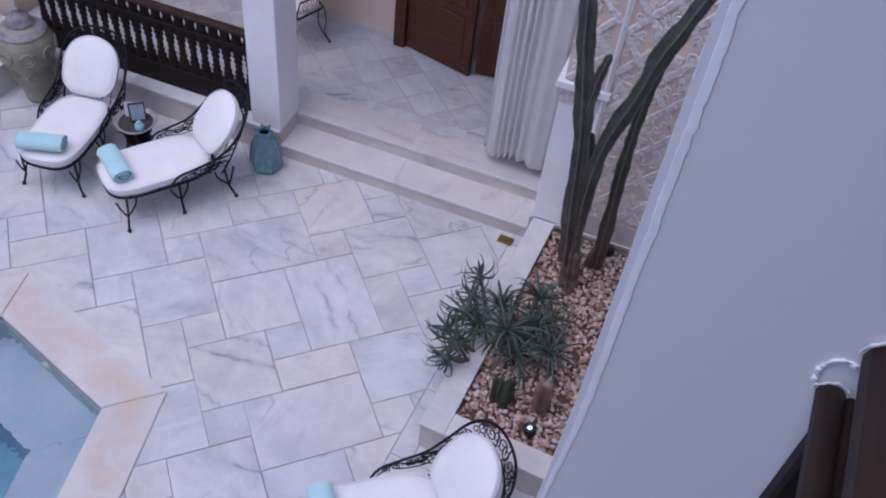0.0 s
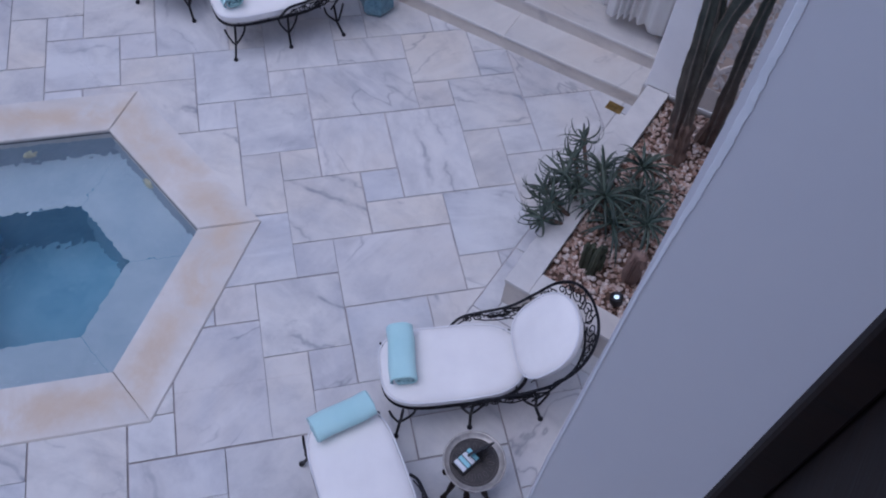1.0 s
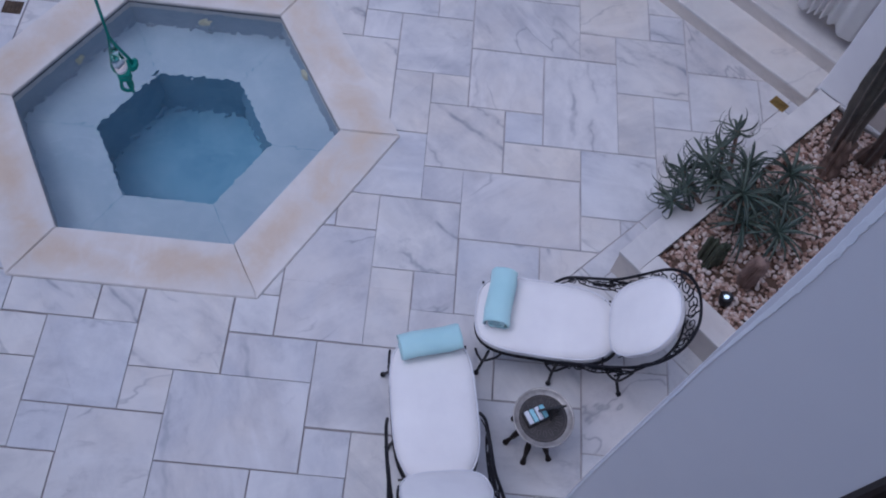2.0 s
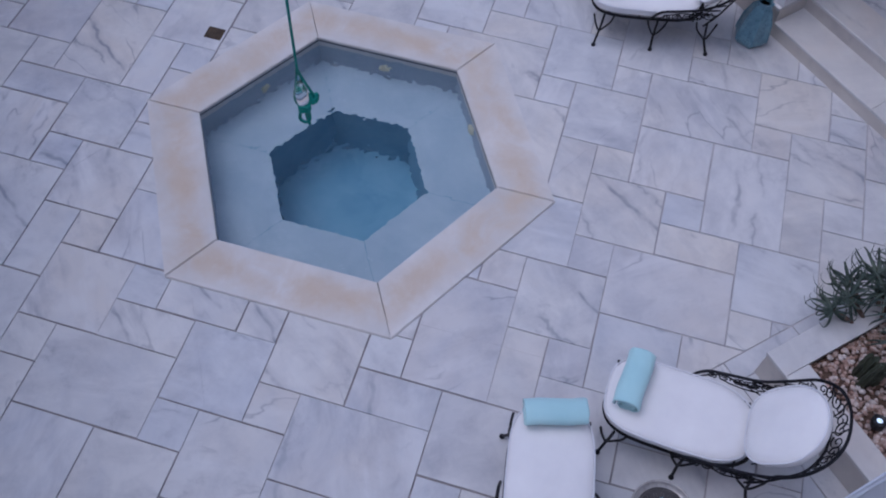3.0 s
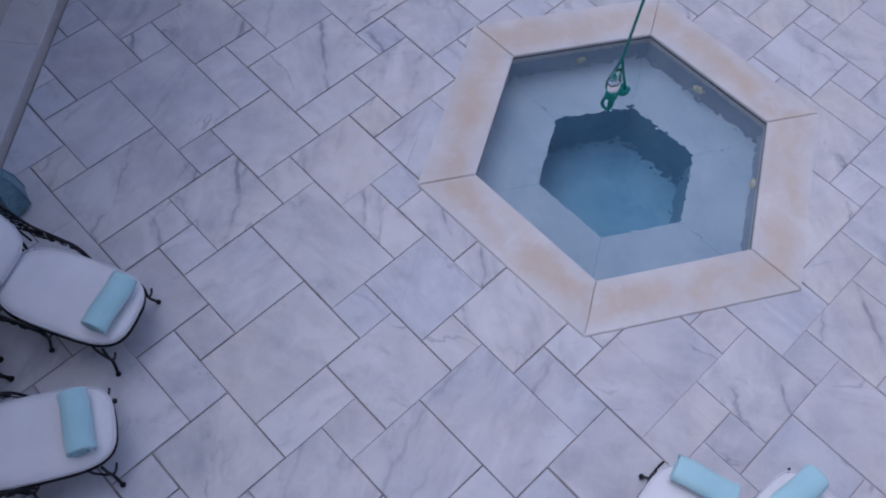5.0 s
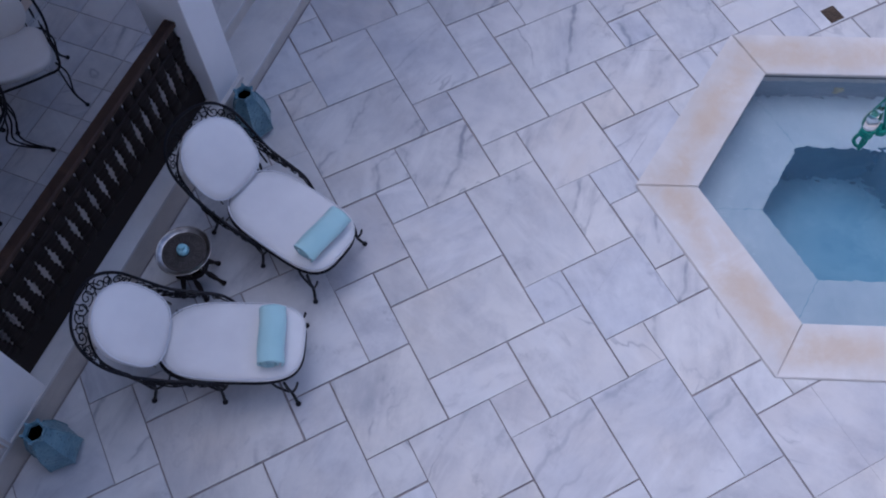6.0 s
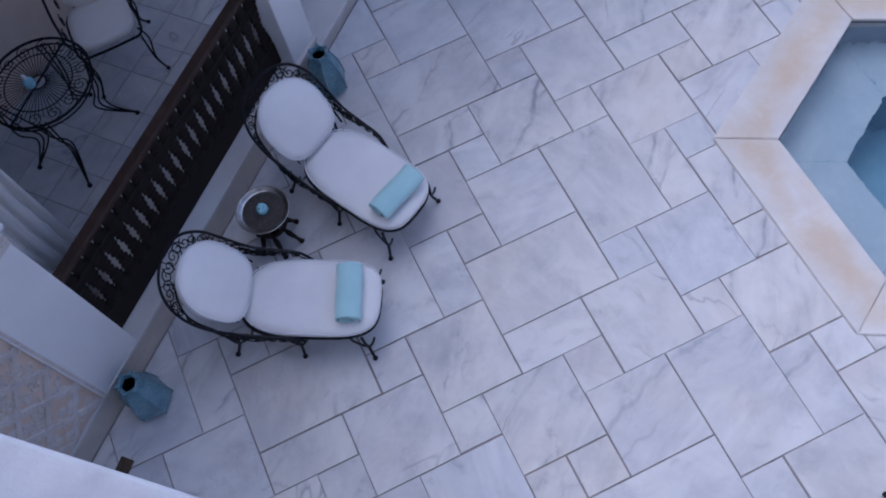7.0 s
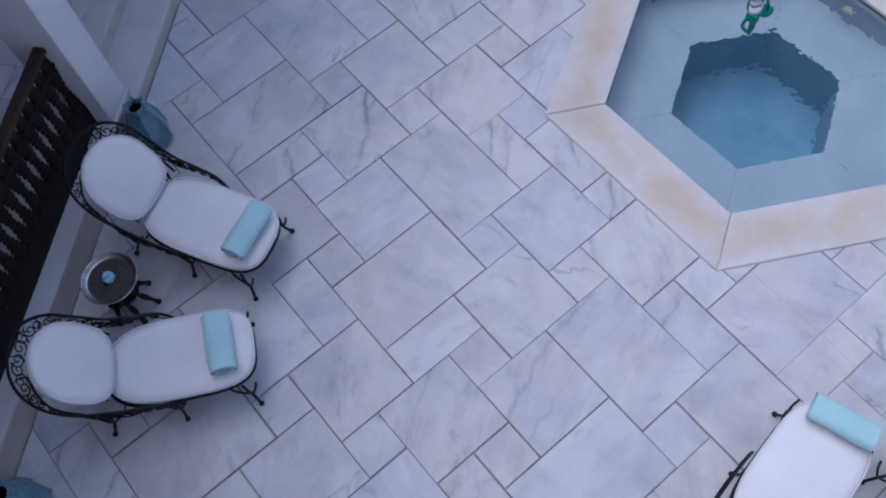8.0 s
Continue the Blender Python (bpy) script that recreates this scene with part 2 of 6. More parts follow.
def coping_material():
    """Cream limestone, stained yellow-brown along the middle of each slab."""
    k = Mat("coping_limestone", 0.6)
    own = k.co
    k.world_co().shifted(7.0)
    c = k.ramp(k.noise(1.8, 5, 0.6, 0.6), [(0.35, (0.55, 0.53, 0.505)), (0.65, (0.68, 0.655, 0.63))])
    sep = k.t.nodes.new("ShaderNodeSeparateXYZ")
    k.wire(own, sep.inputs[0])
    wob = k.node("ShaderNodeMath")
    wob.operation = "MULTIPLY_ADD"
    k.wire(k.noise(3.0, 5, 0.6, 0.3), wob.inputs[0])
    wob.inputs[1].default_value = 0.30
    k.wire(sep.outputs["Y"], wob.inputs[2])
    dist = k.node("ShaderNodeMath")
    dist.operation = "SUBTRACT"
    k.wire(wob.outputs[0], dist.inputs[0])
    dist.inputs[1].default_value = 0.15
    far = k.node("ShaderNodeMath")
    far.operation = "ABSOLUTE"
    k.wire(dist.outputs[0], far.inputs[0])
    band = k.ramp(far.outputs[0], [(0.0, (0.92,) * 3), (0.07, (0.75,) * 3), (0.13, (0.35,) * 3), (0.21, (0, 0, 0))])
    broken = k.ramp(k.noise(2.6, 7, 0.66, 0.5), [(0.33, (0.06,) * 3), (0.47, (0.58,) * 3), (0.61, (1.0,) * 3)])
    stain = k.mix(1.0, band, broken, "MULTIPLY")
    c = k.mix(stain, c, (0.58, 0.475, 0.36))
    deep = k.ramp(k.noise(4.0, 8, 0.72, 0.6), [(0.46, (0, 0, 0)), (0.74, (0.50, 0.50, 0.50))])
    c = k.mix(k.mix(1.0, deep, stain, "MULTIPLY"), c, (0.50, 0.37, 0.25))
    haze = k.ramp(k.noise(3.6, 8, 0.68, 0.5), [(0.45, (0, 0, 0)), (0.70, (0.42, 0.42, 0.42))])
    c = k.mix(haze, c, (0.58, 0.51, 0.44))
    spots = k.ramp(k.noise(26, 4, 0.6), [(0.68, (0, 0, 0)), (0.78, (0.4, 0.4, 0.4))])
    c = k.mix(spots, c, (0.46, 0.40, 0.33))
    k.color(c).rough(stain, 0.5, 0.75).bump(k.noise(45, 4), 0.12, 0.004)
    return k.m


COPING = coping_material()


def plaster(name, a, b, scale=2.2, rough=0.85, bump=0.2):
    k = Mat(name, rough).world_co()
    c = k.mix(k.ramp(k.noise(14, 5), [(0.4, (0, 0, 0)), (0.8, (0.35, 0.35, 0.35))]), k.ramp(k.noise(scale, 5, 0.6), [(0.3, a), (0.7, b)]), a)
    k.color(c).bump(k.noise(35, 5, 0.6), bump, 0.006)
    return k.m


WHITEWASH = plaster("white_plaster", (0.80, 0.79, 0.79), (0.86, 0.85, 0.84))
CREAM = plaster("cream_plaster", (0.64, 0.50, 0.40), (0.74, 0.61, 0.50))
WORN_EDGE = plaster("chipped_white_plaster", (0.86, 0.88, 0.91), (0.94, 0.95, 0.96), 9.0, 0.8, 0.5)
PARAPET = plaster("old_parapet_plaster", (0.46, 0.46, 0.49), (0.70, 0.70, 0.71), 7.0, 0.8, 0.6)
BACK_STRIP = plaster("brown_strip_plaster", (0.16, 0.12, 0.11), (0.28, 0.22, 0.20), 6.0)
JAMB = plaster("smooth_painted_plaster", (0.79, 0.79, 0.82), (0.86, 0.85, 0.86), 1.2, 0.75, 0.12)


def carved_material():
    k = Mat("carved_plaster", 0.9).world_co()
    c = k.ramp(k.noise(3.0, 5, 0.6), [(0.3, (0.60, 0.54, 0.50)), (0.7, (0.76, 0.72, 0.68))])
    c = k.mix(k.ramp(k.noise(24, 5, 0.65, 0.6), [(0.5, (0, 0, 0)), (0.7, (0.6, 0.6, 0.6))]), c, (0.48, 0.38, 0.31))
    k.color(c).bump(k.noise(55, 4, 0.6, 0.5), 0.55, 0.012)
    return k.m


CARVED = carved_material()


def wood(name, a, b, rough=0.45):
    k = Mat(name, rough)
    k.b.inputs["Specular IOR Level"].default_value = 0.3
    g = k.noise(6.0, 6, 0.6, 1.2, stretch=(1.0, 1.0, 9.0))
    k.color(k.ramp(g, [(0.3, a), (0.7, b)])).rough(g, rough, rough + 0.2).bump(g, 0.2, 0.003)
    return k.m


DARK_WOOD = wood("dark_stained_wood", (0.006, 0.0034, 0.003), (0.017, 0.009, 0.0065), 0.6)
RAIL_WOOD = wood("worn_handrail_wood", (0.020, 0.010, 0.0075), (0.058, 0.031, 0.020), 0.43)
DOOR_WOOD = wood("red_brown_door_wood", (0.055, 0.018, 0.010), (0.12, 0.045, 0.024), 0.4)


def plain(name, a, b, scale=8.0, rough=0.5, metal=0.0, bump=0.1, bscale=80.0, dist=0.003):
    k = Mat(name, rough, metal)
    f = k.noise(scale, 5, 0.6)
    k.color(k.ramp(f, [(0.3, a), (0.7, b)])).rough(f, max(0.03, rough - 0.1), min(1, rough + 0.12)).bump(k.noise(bscale, 3), bump, dist)
    return k.m


IRON = plain("black_wrought_iron", (0.008, 0.008, 0.011), (0.022, 0.021, 0.025), 14, 0.5, 0.6, 0.25)
SILVER = plain("tarnished_silver", (0.28, 0.26, 0.25), (0.52, 0.50, 0.48), 20, 0.32, 1.0, 0.2, 60)
SILVER_DARK = plain("dark_tarnished_metal", (0.030, 0.025, 0.024), (0.075, 0.065, 0.06), 18, 0.42, 0.2, 0.2, 60)
ENGRAVED = plain("worn_engraving", (0.07, 0.062, 0.058), (0.15, 0.135, 0.125), 30, 0.4, 0.4, 0.2, 60)
PEWTER = plain("pale_pewter_rim", (0.30, 0.28, 0.26), (0.48, 0.45, 0.42), 20, 0.45, 0.4, 0.2, 60)


def cloth(name, a, b, rough=0.95, weave=420.0, strength=0.25, fold=0.35, sheen=0.3):
    k = Mat(name, rough)
    k.color(k.ramp(k.noise(3.5, 4), [(0.3, a), (0.7, b)])).bump(k.noise(weave, 2), strength, 0.002).bump(k.noise(4.5, 3, 0.5, 0.4), fold, 0.02)
    k.b.inputs["Sheen Weight"].default_value = sheen
    return k.m


CUSHION = cloth("white_canvas", (0.77, 0.75, 0.74), (0.85, 0.83, 0.81))
PAD = cloth("cream_canvas", (0.80, 0.73, 0.66), (0.88, 0.82, 0.75))
PIPING = cloth("white_piping", (0.70, 0.70, 0.72), (0.78, 0.78, 0.80))
TOWEL = cloth("aqua_terry", (0.40, 0.65, 0.67), (0.48, 0.73, 0.74), 1.0, 260.0, 0.9, 0.2, 0.5)
CURTAIN = cloth("white_linen", (0.91, 0.90, 0.88), (0.95, 0.945, 0.93), 0.95, 300.0, 0.2, 0.05, 0.0)
ROPE = plain("green_nylon_rope", (0.0, 0.15, 0.115), (0.015, 0.30, 0.235), 60, 0.6, 0, 0.6, 240)


def glaze_material():
    k = Mat("blue_glazed_ceramic", 0.35)
    c = k.ramp(k.noise(7, 6, 0.65, 0.5), [(0.25, (0.075, 0.165, 0.215)), (0.5, (0.145, 0.275, 0.335)), (0.8, (0.25, 0.39, 0.44))])
    dots = k.node("ShaderNodeTexVoronoi", Scale=42.0)
    k.wire(k.co, dots.inputs["Vector"])
    hole = k.ramp(dots.outputs["Distance"], [(0.14, (0.8, 0.8, 0.8)), (0.30, (0, 0, 0))])
    c = k.mix(hole, c, (0.03, 0.08, 0.11))
    k.color(c).bump(dots.outputs["Distance"], 0.5, 0.008)
    return k.m


GLAZE = glaze_material()


def water_material():
    k = Mat("pool_water", 0.02).world_co()
    k.color((0.85, 0.93, 0.965))
    k.b.inputs["Transmission Weight"].default_value = 1.0
    k.b.inputs["IOR"].default_value = 1.33
    return k.m


WATER = water_material()


def basin_material(name, a, b):
    k = Mat(name, 0.7).world_co()
    k.color(k.ramp(k.noise(2.0, 6, 0.6, 0.4), [(0.3, a), (0.7, b)])).bump(k.noise(30, 3), 0.1, 0.004)
    return k.m


BASIN_SHELF = basin_material("submerged_pale_stone", (0.37, 0.46, 0.53), (0.50, 0.575, 0.62))
BASIN_WALL = basin_material("wet_slate_blue_stone", (0.30, 0.36, 0.43), (0.40, 0.45, 0.51))
BASIN_DEEP = basin_material("blue_pool_lining", (0.13, 0.31, 0.43), (0.24, 0.43, 0.54))
# dark tone for the shadow painted below the coping's edge
SHADOW_LINE = basin_material("painted_shadow_edge", (0.08, 0.08, 0.085), (0.20, 0.20, 0.21))
BASIN_SIDE = basin_material("dark_blue_pool_lining", (0.13, 0.28, 0.39), (0.20, 0.37, 0.48))


def glass_material():
    k = Mat("clear_glass", 0.03)
    k.color((0.95, 0.95, 0.95))
    k.b.inputs["Transmission Weight"].default_value = 1.0
    k.b.inputs["IOR"].default_value = 1.45
    return k.m


GLASS = glass_material()


def pebble_material():
    k = Mat("mixed_pebbles", 0.75)
    isl = k.t.nodes.new("ShaderNodeNewGeometry").outputs["Random Per Island"]
    c = k.ramp(isl, [(0.0, (0.17, 0.09, 0.065)), (0.2, (0.31, 0.19, 0.14)), (0.45, (0.44, 0.31, 0.25)), (0.75, (0.54, 0.43, 0.37)), (1.0, (0.66, 0.59, 0.54))])
    k.color(k.mix(k.ramp(k.noise(40, 4), [(0.5, (0, 0, 0)), (0.75, (0.5, 0.5, 0.5))]), c, (0.24, 0.15, 0.11))).bump(k.noise(150, 3), 0.2, 0.002)
    return k.m


PEBBLE = pebble_material()
SOIL = plain("reddish_soil", (0.06, 0.035, 0.025), (0.13, 0.08, 0.055), 20, 0.95, 0, 0.8, 90)


def cactus_material():
    """Dark olive skin that turns to brown cork towards the foot of each limb."""
    k = Mat("green_cactus_skin", 0.6)
    f = k.noise(7, 5, 0.6)
    green = k.ramp(f, [(0.3, (0.024, 0.032, 0.027)), (0.7, (0.075, 0.085, 0.066))])
    cork = k.ramp(f, [(0.3, (0.055, 0.036, 0.030)), (0.7, (0.13, 0.088, 0.070))])
    sep = k.t.nodes.new("ShaderNodeSeparateXYZ")
    k.wire(k.co, sep.inputs[0])
    low = k.node("ShaderNodeMath")
    low.operation = "MULTIPLY_ADD"
    k.wire(k.noise(4, 5, 0.6), low.inputs[0])
    low.inputs[1].default_value = 1.2
    k.wire(sep.outputs["Z"], low.inputs[2])
    span = k.node("ShaderNodeMapRange")
    span.inputs["From Min"].default_value, span.inputs["From Max"].default_value = 0.8, 1.9
    k.wire(low.outputs[0], span.inputs["Value"])
    k.color(k.mix(span.outputs[0], cork, green)).bump(k.noise(40, 4), 0.4, 0.004)
    return k.m


CACTUS = cactus_material()
# pale tone for the highlights painted on the cactus ribs
RIB_HIGHLIGHT = plain("pale_rib_highlight", (0.10, 0.085, 0.065), (0.22, 0.19, 0.15), 30, 0.9, 0, 0.6, 120)
CACTUS_GREEN = plain("olive_cactus_skin", (0.028, 0.036, 0.024), (0.075, 0.088, 0.052), 12, 0.6, 0, 0.5, 60)
CACTUS_BARK = plain("brown_corky_cactus_base", (0.10, 0.065, 0.05), (0.21, 0.14, 0.105), 9, 0.85, 0, 0.6, 50)
CACTUS_TAN = plain("tan_cactus_skin", (0.19, 0.12, 0.10), (0.30, 0.21, 0.17), 9, 0.8, 0, 0.6, 120)


def leaf_material():
    k = Mat("aloe_leaf", 0.5)
    isl = k.t.nodes.new("ShaderNodeObjectInfo").outputs["Random"]
    c = k.ramp(isl, [(0.0, (0.024, 0.040, 0.033)), (0.6, (0.050, 0.080, 0.064)), (1.0, (0.088, 0.115, 0.086))])
    k.color(k.mix(k.ramp(k.noise(20, 4), [(0.4, (0, 0, 0)), (0.8, (0.5, 0.5, 0.5))]), c, (0.10, 0.11, 0.07))).bump(k.noise(60, 3), 0.15, 0.003)
    return k.m


LEAF = leaf_material()
BLACK = plain("black_plastic", (0.01, 0.01, 0.011), (0.02, 0.02, 0.022), 20, 0.45)
BRASS = plain("aged_brass", (0.20, 0.13, 0.045), (0.36, 0.25, 0.09), 16, 0.42, 0.8, 0.4, 60)
RUST = plain("rusty_drain_plate", (0.05, 0.035, 0.025), (0.12, 0.085, 0.055), 30, 0.8, 0.3, 0.6, 80)
JAR = plain("celadon_stoneware", (0.22, 0.205, 0.14), (0.37, 0.345, 0.26), 6, 0.5, 0, 0.5, 26, 0.012)
JAR_BAND = plain("lilac_slip", (0.15, 0.135, 0.14), (0.33, 0.31, 0.30), 14, 0.45, 0, 0.3, 40)
AQUA = plain("aqua_candle_glass", (0.20, 0.48, 0.56), (0.42, 0.68, 0.72), 12, 0.25)
PAPER = plain("white_card", (0.62, 0.64, 0.68), (0.74, 0.75, 0.78), 6, 0.8)
CARD_BLUE = plain("blue_grey_print", (0.22, 0.27, 0.36), (0.36, 0.42, 0.50), 10, 0.5)
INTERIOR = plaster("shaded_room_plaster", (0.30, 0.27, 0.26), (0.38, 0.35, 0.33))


def lamp_material():
    k = Mat("lit_lens", 0.3)
    k.color((0.8, 0.85, 0.9))
    k.b.inputs["Emission Color"].default_value = (0.75, 0.9, 1.0, 1)
    k.b.inputs["Emission Strength"].default_value = 0.9
    return k.m


LENS = lamp_material()

# ---- plan ----
# The floor is z = 0; the loggias lie 0.30 m higher behind low ledges on two sides.
STEP = 0.15
DECK = 0.30
WALL_X = -4.147
BATTER = 0.018
TOP = 7.9
LOW = 6.0        # unseen wall tops of the far sides, kept low to admit sky light
A_M = place(-0.005, -3.834, 0, 183.2)      # loggia with the planter: X runs to -x, Y away from the court
C_M = place(-3.95, 4.97, 0, -3.9)      # loggia opposite
DEPTH = 1.88
# unseen soffits, raised to let more light into the loggias
SOFFIT = {"south": 5.7, "north": 5.7}

# ---- setting: ground under the paving, walls, loggia decks ----
HEX_C, HEX_A, R_IN, R_OUT = (-0.06, 0.0), -14.7, 1.24, 1.70


def hexagon(r, z):
    return [Vector((HEX_C[0] + r * math.cos(radians(HEX_A + 60 * k)), HEX_C[1] + r * math.sin(radians(HEX_A + 60 * k)), z)) for k in range(6)]


def ground():
    """The bed under the paving, open where the pool is."""
    inner = hexagon(1.5, -0.009)
    outer = [Vector((HEX_C[0] + 12 * math.cos(radians(HEX_A + 60 * k)), HEX_C[1] + 12 * math.sin(radians(HEX_A + 60 * k)), -0.009)) for k in range(6)]
    vs = inner + outer
    fs = [(k, (k + 1) % 6, 6 + (k + 1) % 6, 6 + k) for k in range(6)]
    ob = link("ground", vs, [f[::-1] for f in fs], GROUT)
    return tagged(ob, "grey mortar bed in the joints of the courtyard paving", "ground", kind="structure")


ground()


def structure(name, bm, mat, label, category, m=None):
    return tagged(part(name, bm, mat, None, label, m), category=category, kind="structure")


def walls():
    t = 0.60
    # the wall on the camera's side, with its opening
    y0, y1, z0, z1 = 0.98, 2.70, 3.30, 7.50
    bm = bmesh.new()
    add_box(bm, WALL_X - t, WALL_X, -7.0, y0, -0.3, TOP)
    add_box(bm, WALL_X - t, WALL_X - 0.06, y0, y1, -0.3, z0)
    add_box(bm, WALL_X - t, WALL_X, y0, y1, z1, TOP)
    # the foot of the wall beside the opening stands a little proud
    ends = [[bm.verts.new((WALL_X + dx, y, z)) for dx, z in ((0.0, 4.95), (BATTER, 4.15), (BATTER, -0.3), (0.0, -0.3))] for y in (-7.0, y0)]
    for k in range(3):
        bm.faces.new((ends[0][k], ends[0][k + 1], ends[1][k + 1], ends[1][k]))
    bm.faces.new(ends[0][::-1])
    bm.faces.new(ends[1])
    bmesh.ops.recalc_face_normals(bm, faces=bm.faces[:])
    structure("wall_west", bm, JAMB, "smooth painted wall with a deep upper opening", "wall")
    structure("wall_west_2", box(WALL_X - t, WALL_X - 0.075, y1, 8.0, -0.3, TOP), WHITEWASH, "white plaster wall beside the upper opening", "wall")
    structure("trim", worn_edge(WALL_X, y0, z0, z1, -1), WORN_EDGE, "chipped white plaster corner of the upper opening", "trim")
    # the low parapet block at the other end of the opening
    structure("parapet", box(-0.55, 0.0, 0.0, 0.75, z0, 4.50, 0.008, 3), PARAPET, "thick white plaster parapet with a rounded worn edge", "parapet", place(-4.165, 2.10, 0, 2.7))
    # far side, out of view; low so that more sky light comes in
    structure("wall_east", box(4.2, 4.5, -7.0, 8.0, -0.3, 4.2), WHITEWASH, "plain white plaster wall of the courtyard", "wall")
    # upper walls over the loggias, tops unseen and set for the light
    for nm, m, x0, x1, top in (("wall_south", A_M, -4.3, 4.16, LOW), ("wall_north", C_M, -0.4, 8.4, LOW)):
        structure(nm, box(x0, x1, 0.02, 0.40, SOFFIT[nm[5:]], top), WHITEWASH, "white plaster upper wall above the loggia", "wall", m)
    # the dark room behind the opening
    bm = bmesh.new()
    add_box(bm, -8.0, -7.8, -1.5, 5.0, 3.2, 7.6)
    add_box(bm, -8.0, WALL_X - t, -1.7, -1.5, 3.2, 7.6)
    add_box(bm, -8.0, WALL_X - t, 5.0, 5.2, 3.2, 7.6)
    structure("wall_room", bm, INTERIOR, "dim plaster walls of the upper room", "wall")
    structure("floor_room", box(-8.0, WALL_X - t, -1.7, 5.2, 3.1, 3.28), DARK_WOOD, "dark floor of the upper room", "floor")
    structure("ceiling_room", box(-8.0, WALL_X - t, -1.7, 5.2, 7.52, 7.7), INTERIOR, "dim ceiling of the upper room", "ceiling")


def worn_edge(edge, y, z0, z1, side):
    """An uneven strip of thick old paint along the upright corner at (edge, y)."""
    rnd = random.Random(int(10 * y))
    bm = bmesh.new()
    n, rows = 700, []
    for i in range(n + 1):
        z = z0 + (z1 - z0) * i / n
        wide = min(1.0, max(0.0, (z - 4.68) / 0.25))
        a = 0.0055 + 0.0090 * wide + (0.5 + wide) * (0.0006 * noise.noise((0, y, z * 11)) + 0.0012 * noise.noise((5, y, z * 47)) + 0.0014 * noise.noise((9, y, z * 110)))
        b = 0.012 + 0.001 * rnd.random()
        o = 0.0005 + 0.0002 * noise.noise((3, y, z * 30))
        s = -side
        x = edge + BATTER * min(1.0, max(0.0, (4.95 - z) / 0.80))
        rows.append([bm.verts.new(p) for p in (
            (x - a, y - 0.001 * s, z), (x - a * 0.95, y + (0.0006 + o) * s, z), (x - a * 0.5, y + o * s, z), (x + o, y - 0.006 * s, z), (x + o, y - b * s, z), (x - 0.002, y - b * s, z))])
    for r, q in zip(rows, rows[1:]):
        for k in range(5):
            bm.faces.new((r[k], r[k + 1], q[k + 1], q[k]))
    return bm


walls()


def upper_rail():
    """The dark timber guard that closes the upper opening, let into the plaster at its end."""
    ob = empty("window_rail", place(-4.338, 0.98, 3.3), "dark timber window guard with rounded worn rails", "railing")
    part("post", box(-0.045, 0.0, 0.002, 0.03, 0.0, 1.78, 0.004), DARK_WOOD, ob)
    part("panel", box(-0.16, -0.048, 0.004, 1.10, 0.0, 1.72, 0.003), DARK_WOOD, ob)
    for x, r, z in ((0.002, 0.012, 1.813), (-0.015, 0.008, 1.806), (-0.021, 0.021, 1.878), (-0.075, 0.020, 1.86)):
        rail = part("rail", tube([(x, 0.003, z - r), (x, 0.4, z - r), (x, 0.8, z - r), (x, 1.11, z - r)], r, 12), RAIL_WOOD, ob, "rounded worn wooden rail", smooth=True)
        # broken plaster lip round the end of the rail
        lip, rnd = bmesh.new(), random.Random(int(r * 1000))
        ring = []
        for k in range(15):
            a = math.pi * (k / 14 * 1.1 - 0.05)
            rr = r + 0.0015 + rnd.uniform(-0.001, 0.0025)
            ring.append((x + rr * math.cos(a), 0.003, z - r + rr * math.sin(a)))
        add_tube(lip, ring, [0.0009 + rnd.uniform(-0.0005, 0.0009) for _ in ring], 5)
        part("plaster_lip", lip, JAMB, rail, "rough white plaster round the rail's end")
    # an older socket, filled with plaster, above the front rail
    rnd = random.Random(5)
    patch = bmesh.new()
    arc = [(0.002 + 0.0175 * math.cos(a), 0.0015, 1.822 + 0.021 * math.sin(a)) for a in (math.pi * (k / 18 * 1.05 - 0.2) for k in range(19))]
    add_tube(patch, arc, [0.0013 + rnd.uniform(-0.0006, 0.001) for _ in arc], 5)
    for q in (arc[1], arc[4], arc[13]):
        add_lathe(patch, [(0.0, -0.003), (0.003, -0.001), (0.0025, 0.002), (0.0, 0.003)], 7, at=(q[0] + 0.001, 0.002, q[2] - 0.002))
    part("filled_socket", patch, JAMB, ob, "white plaster patch round an old rail socket")


upper_rail()


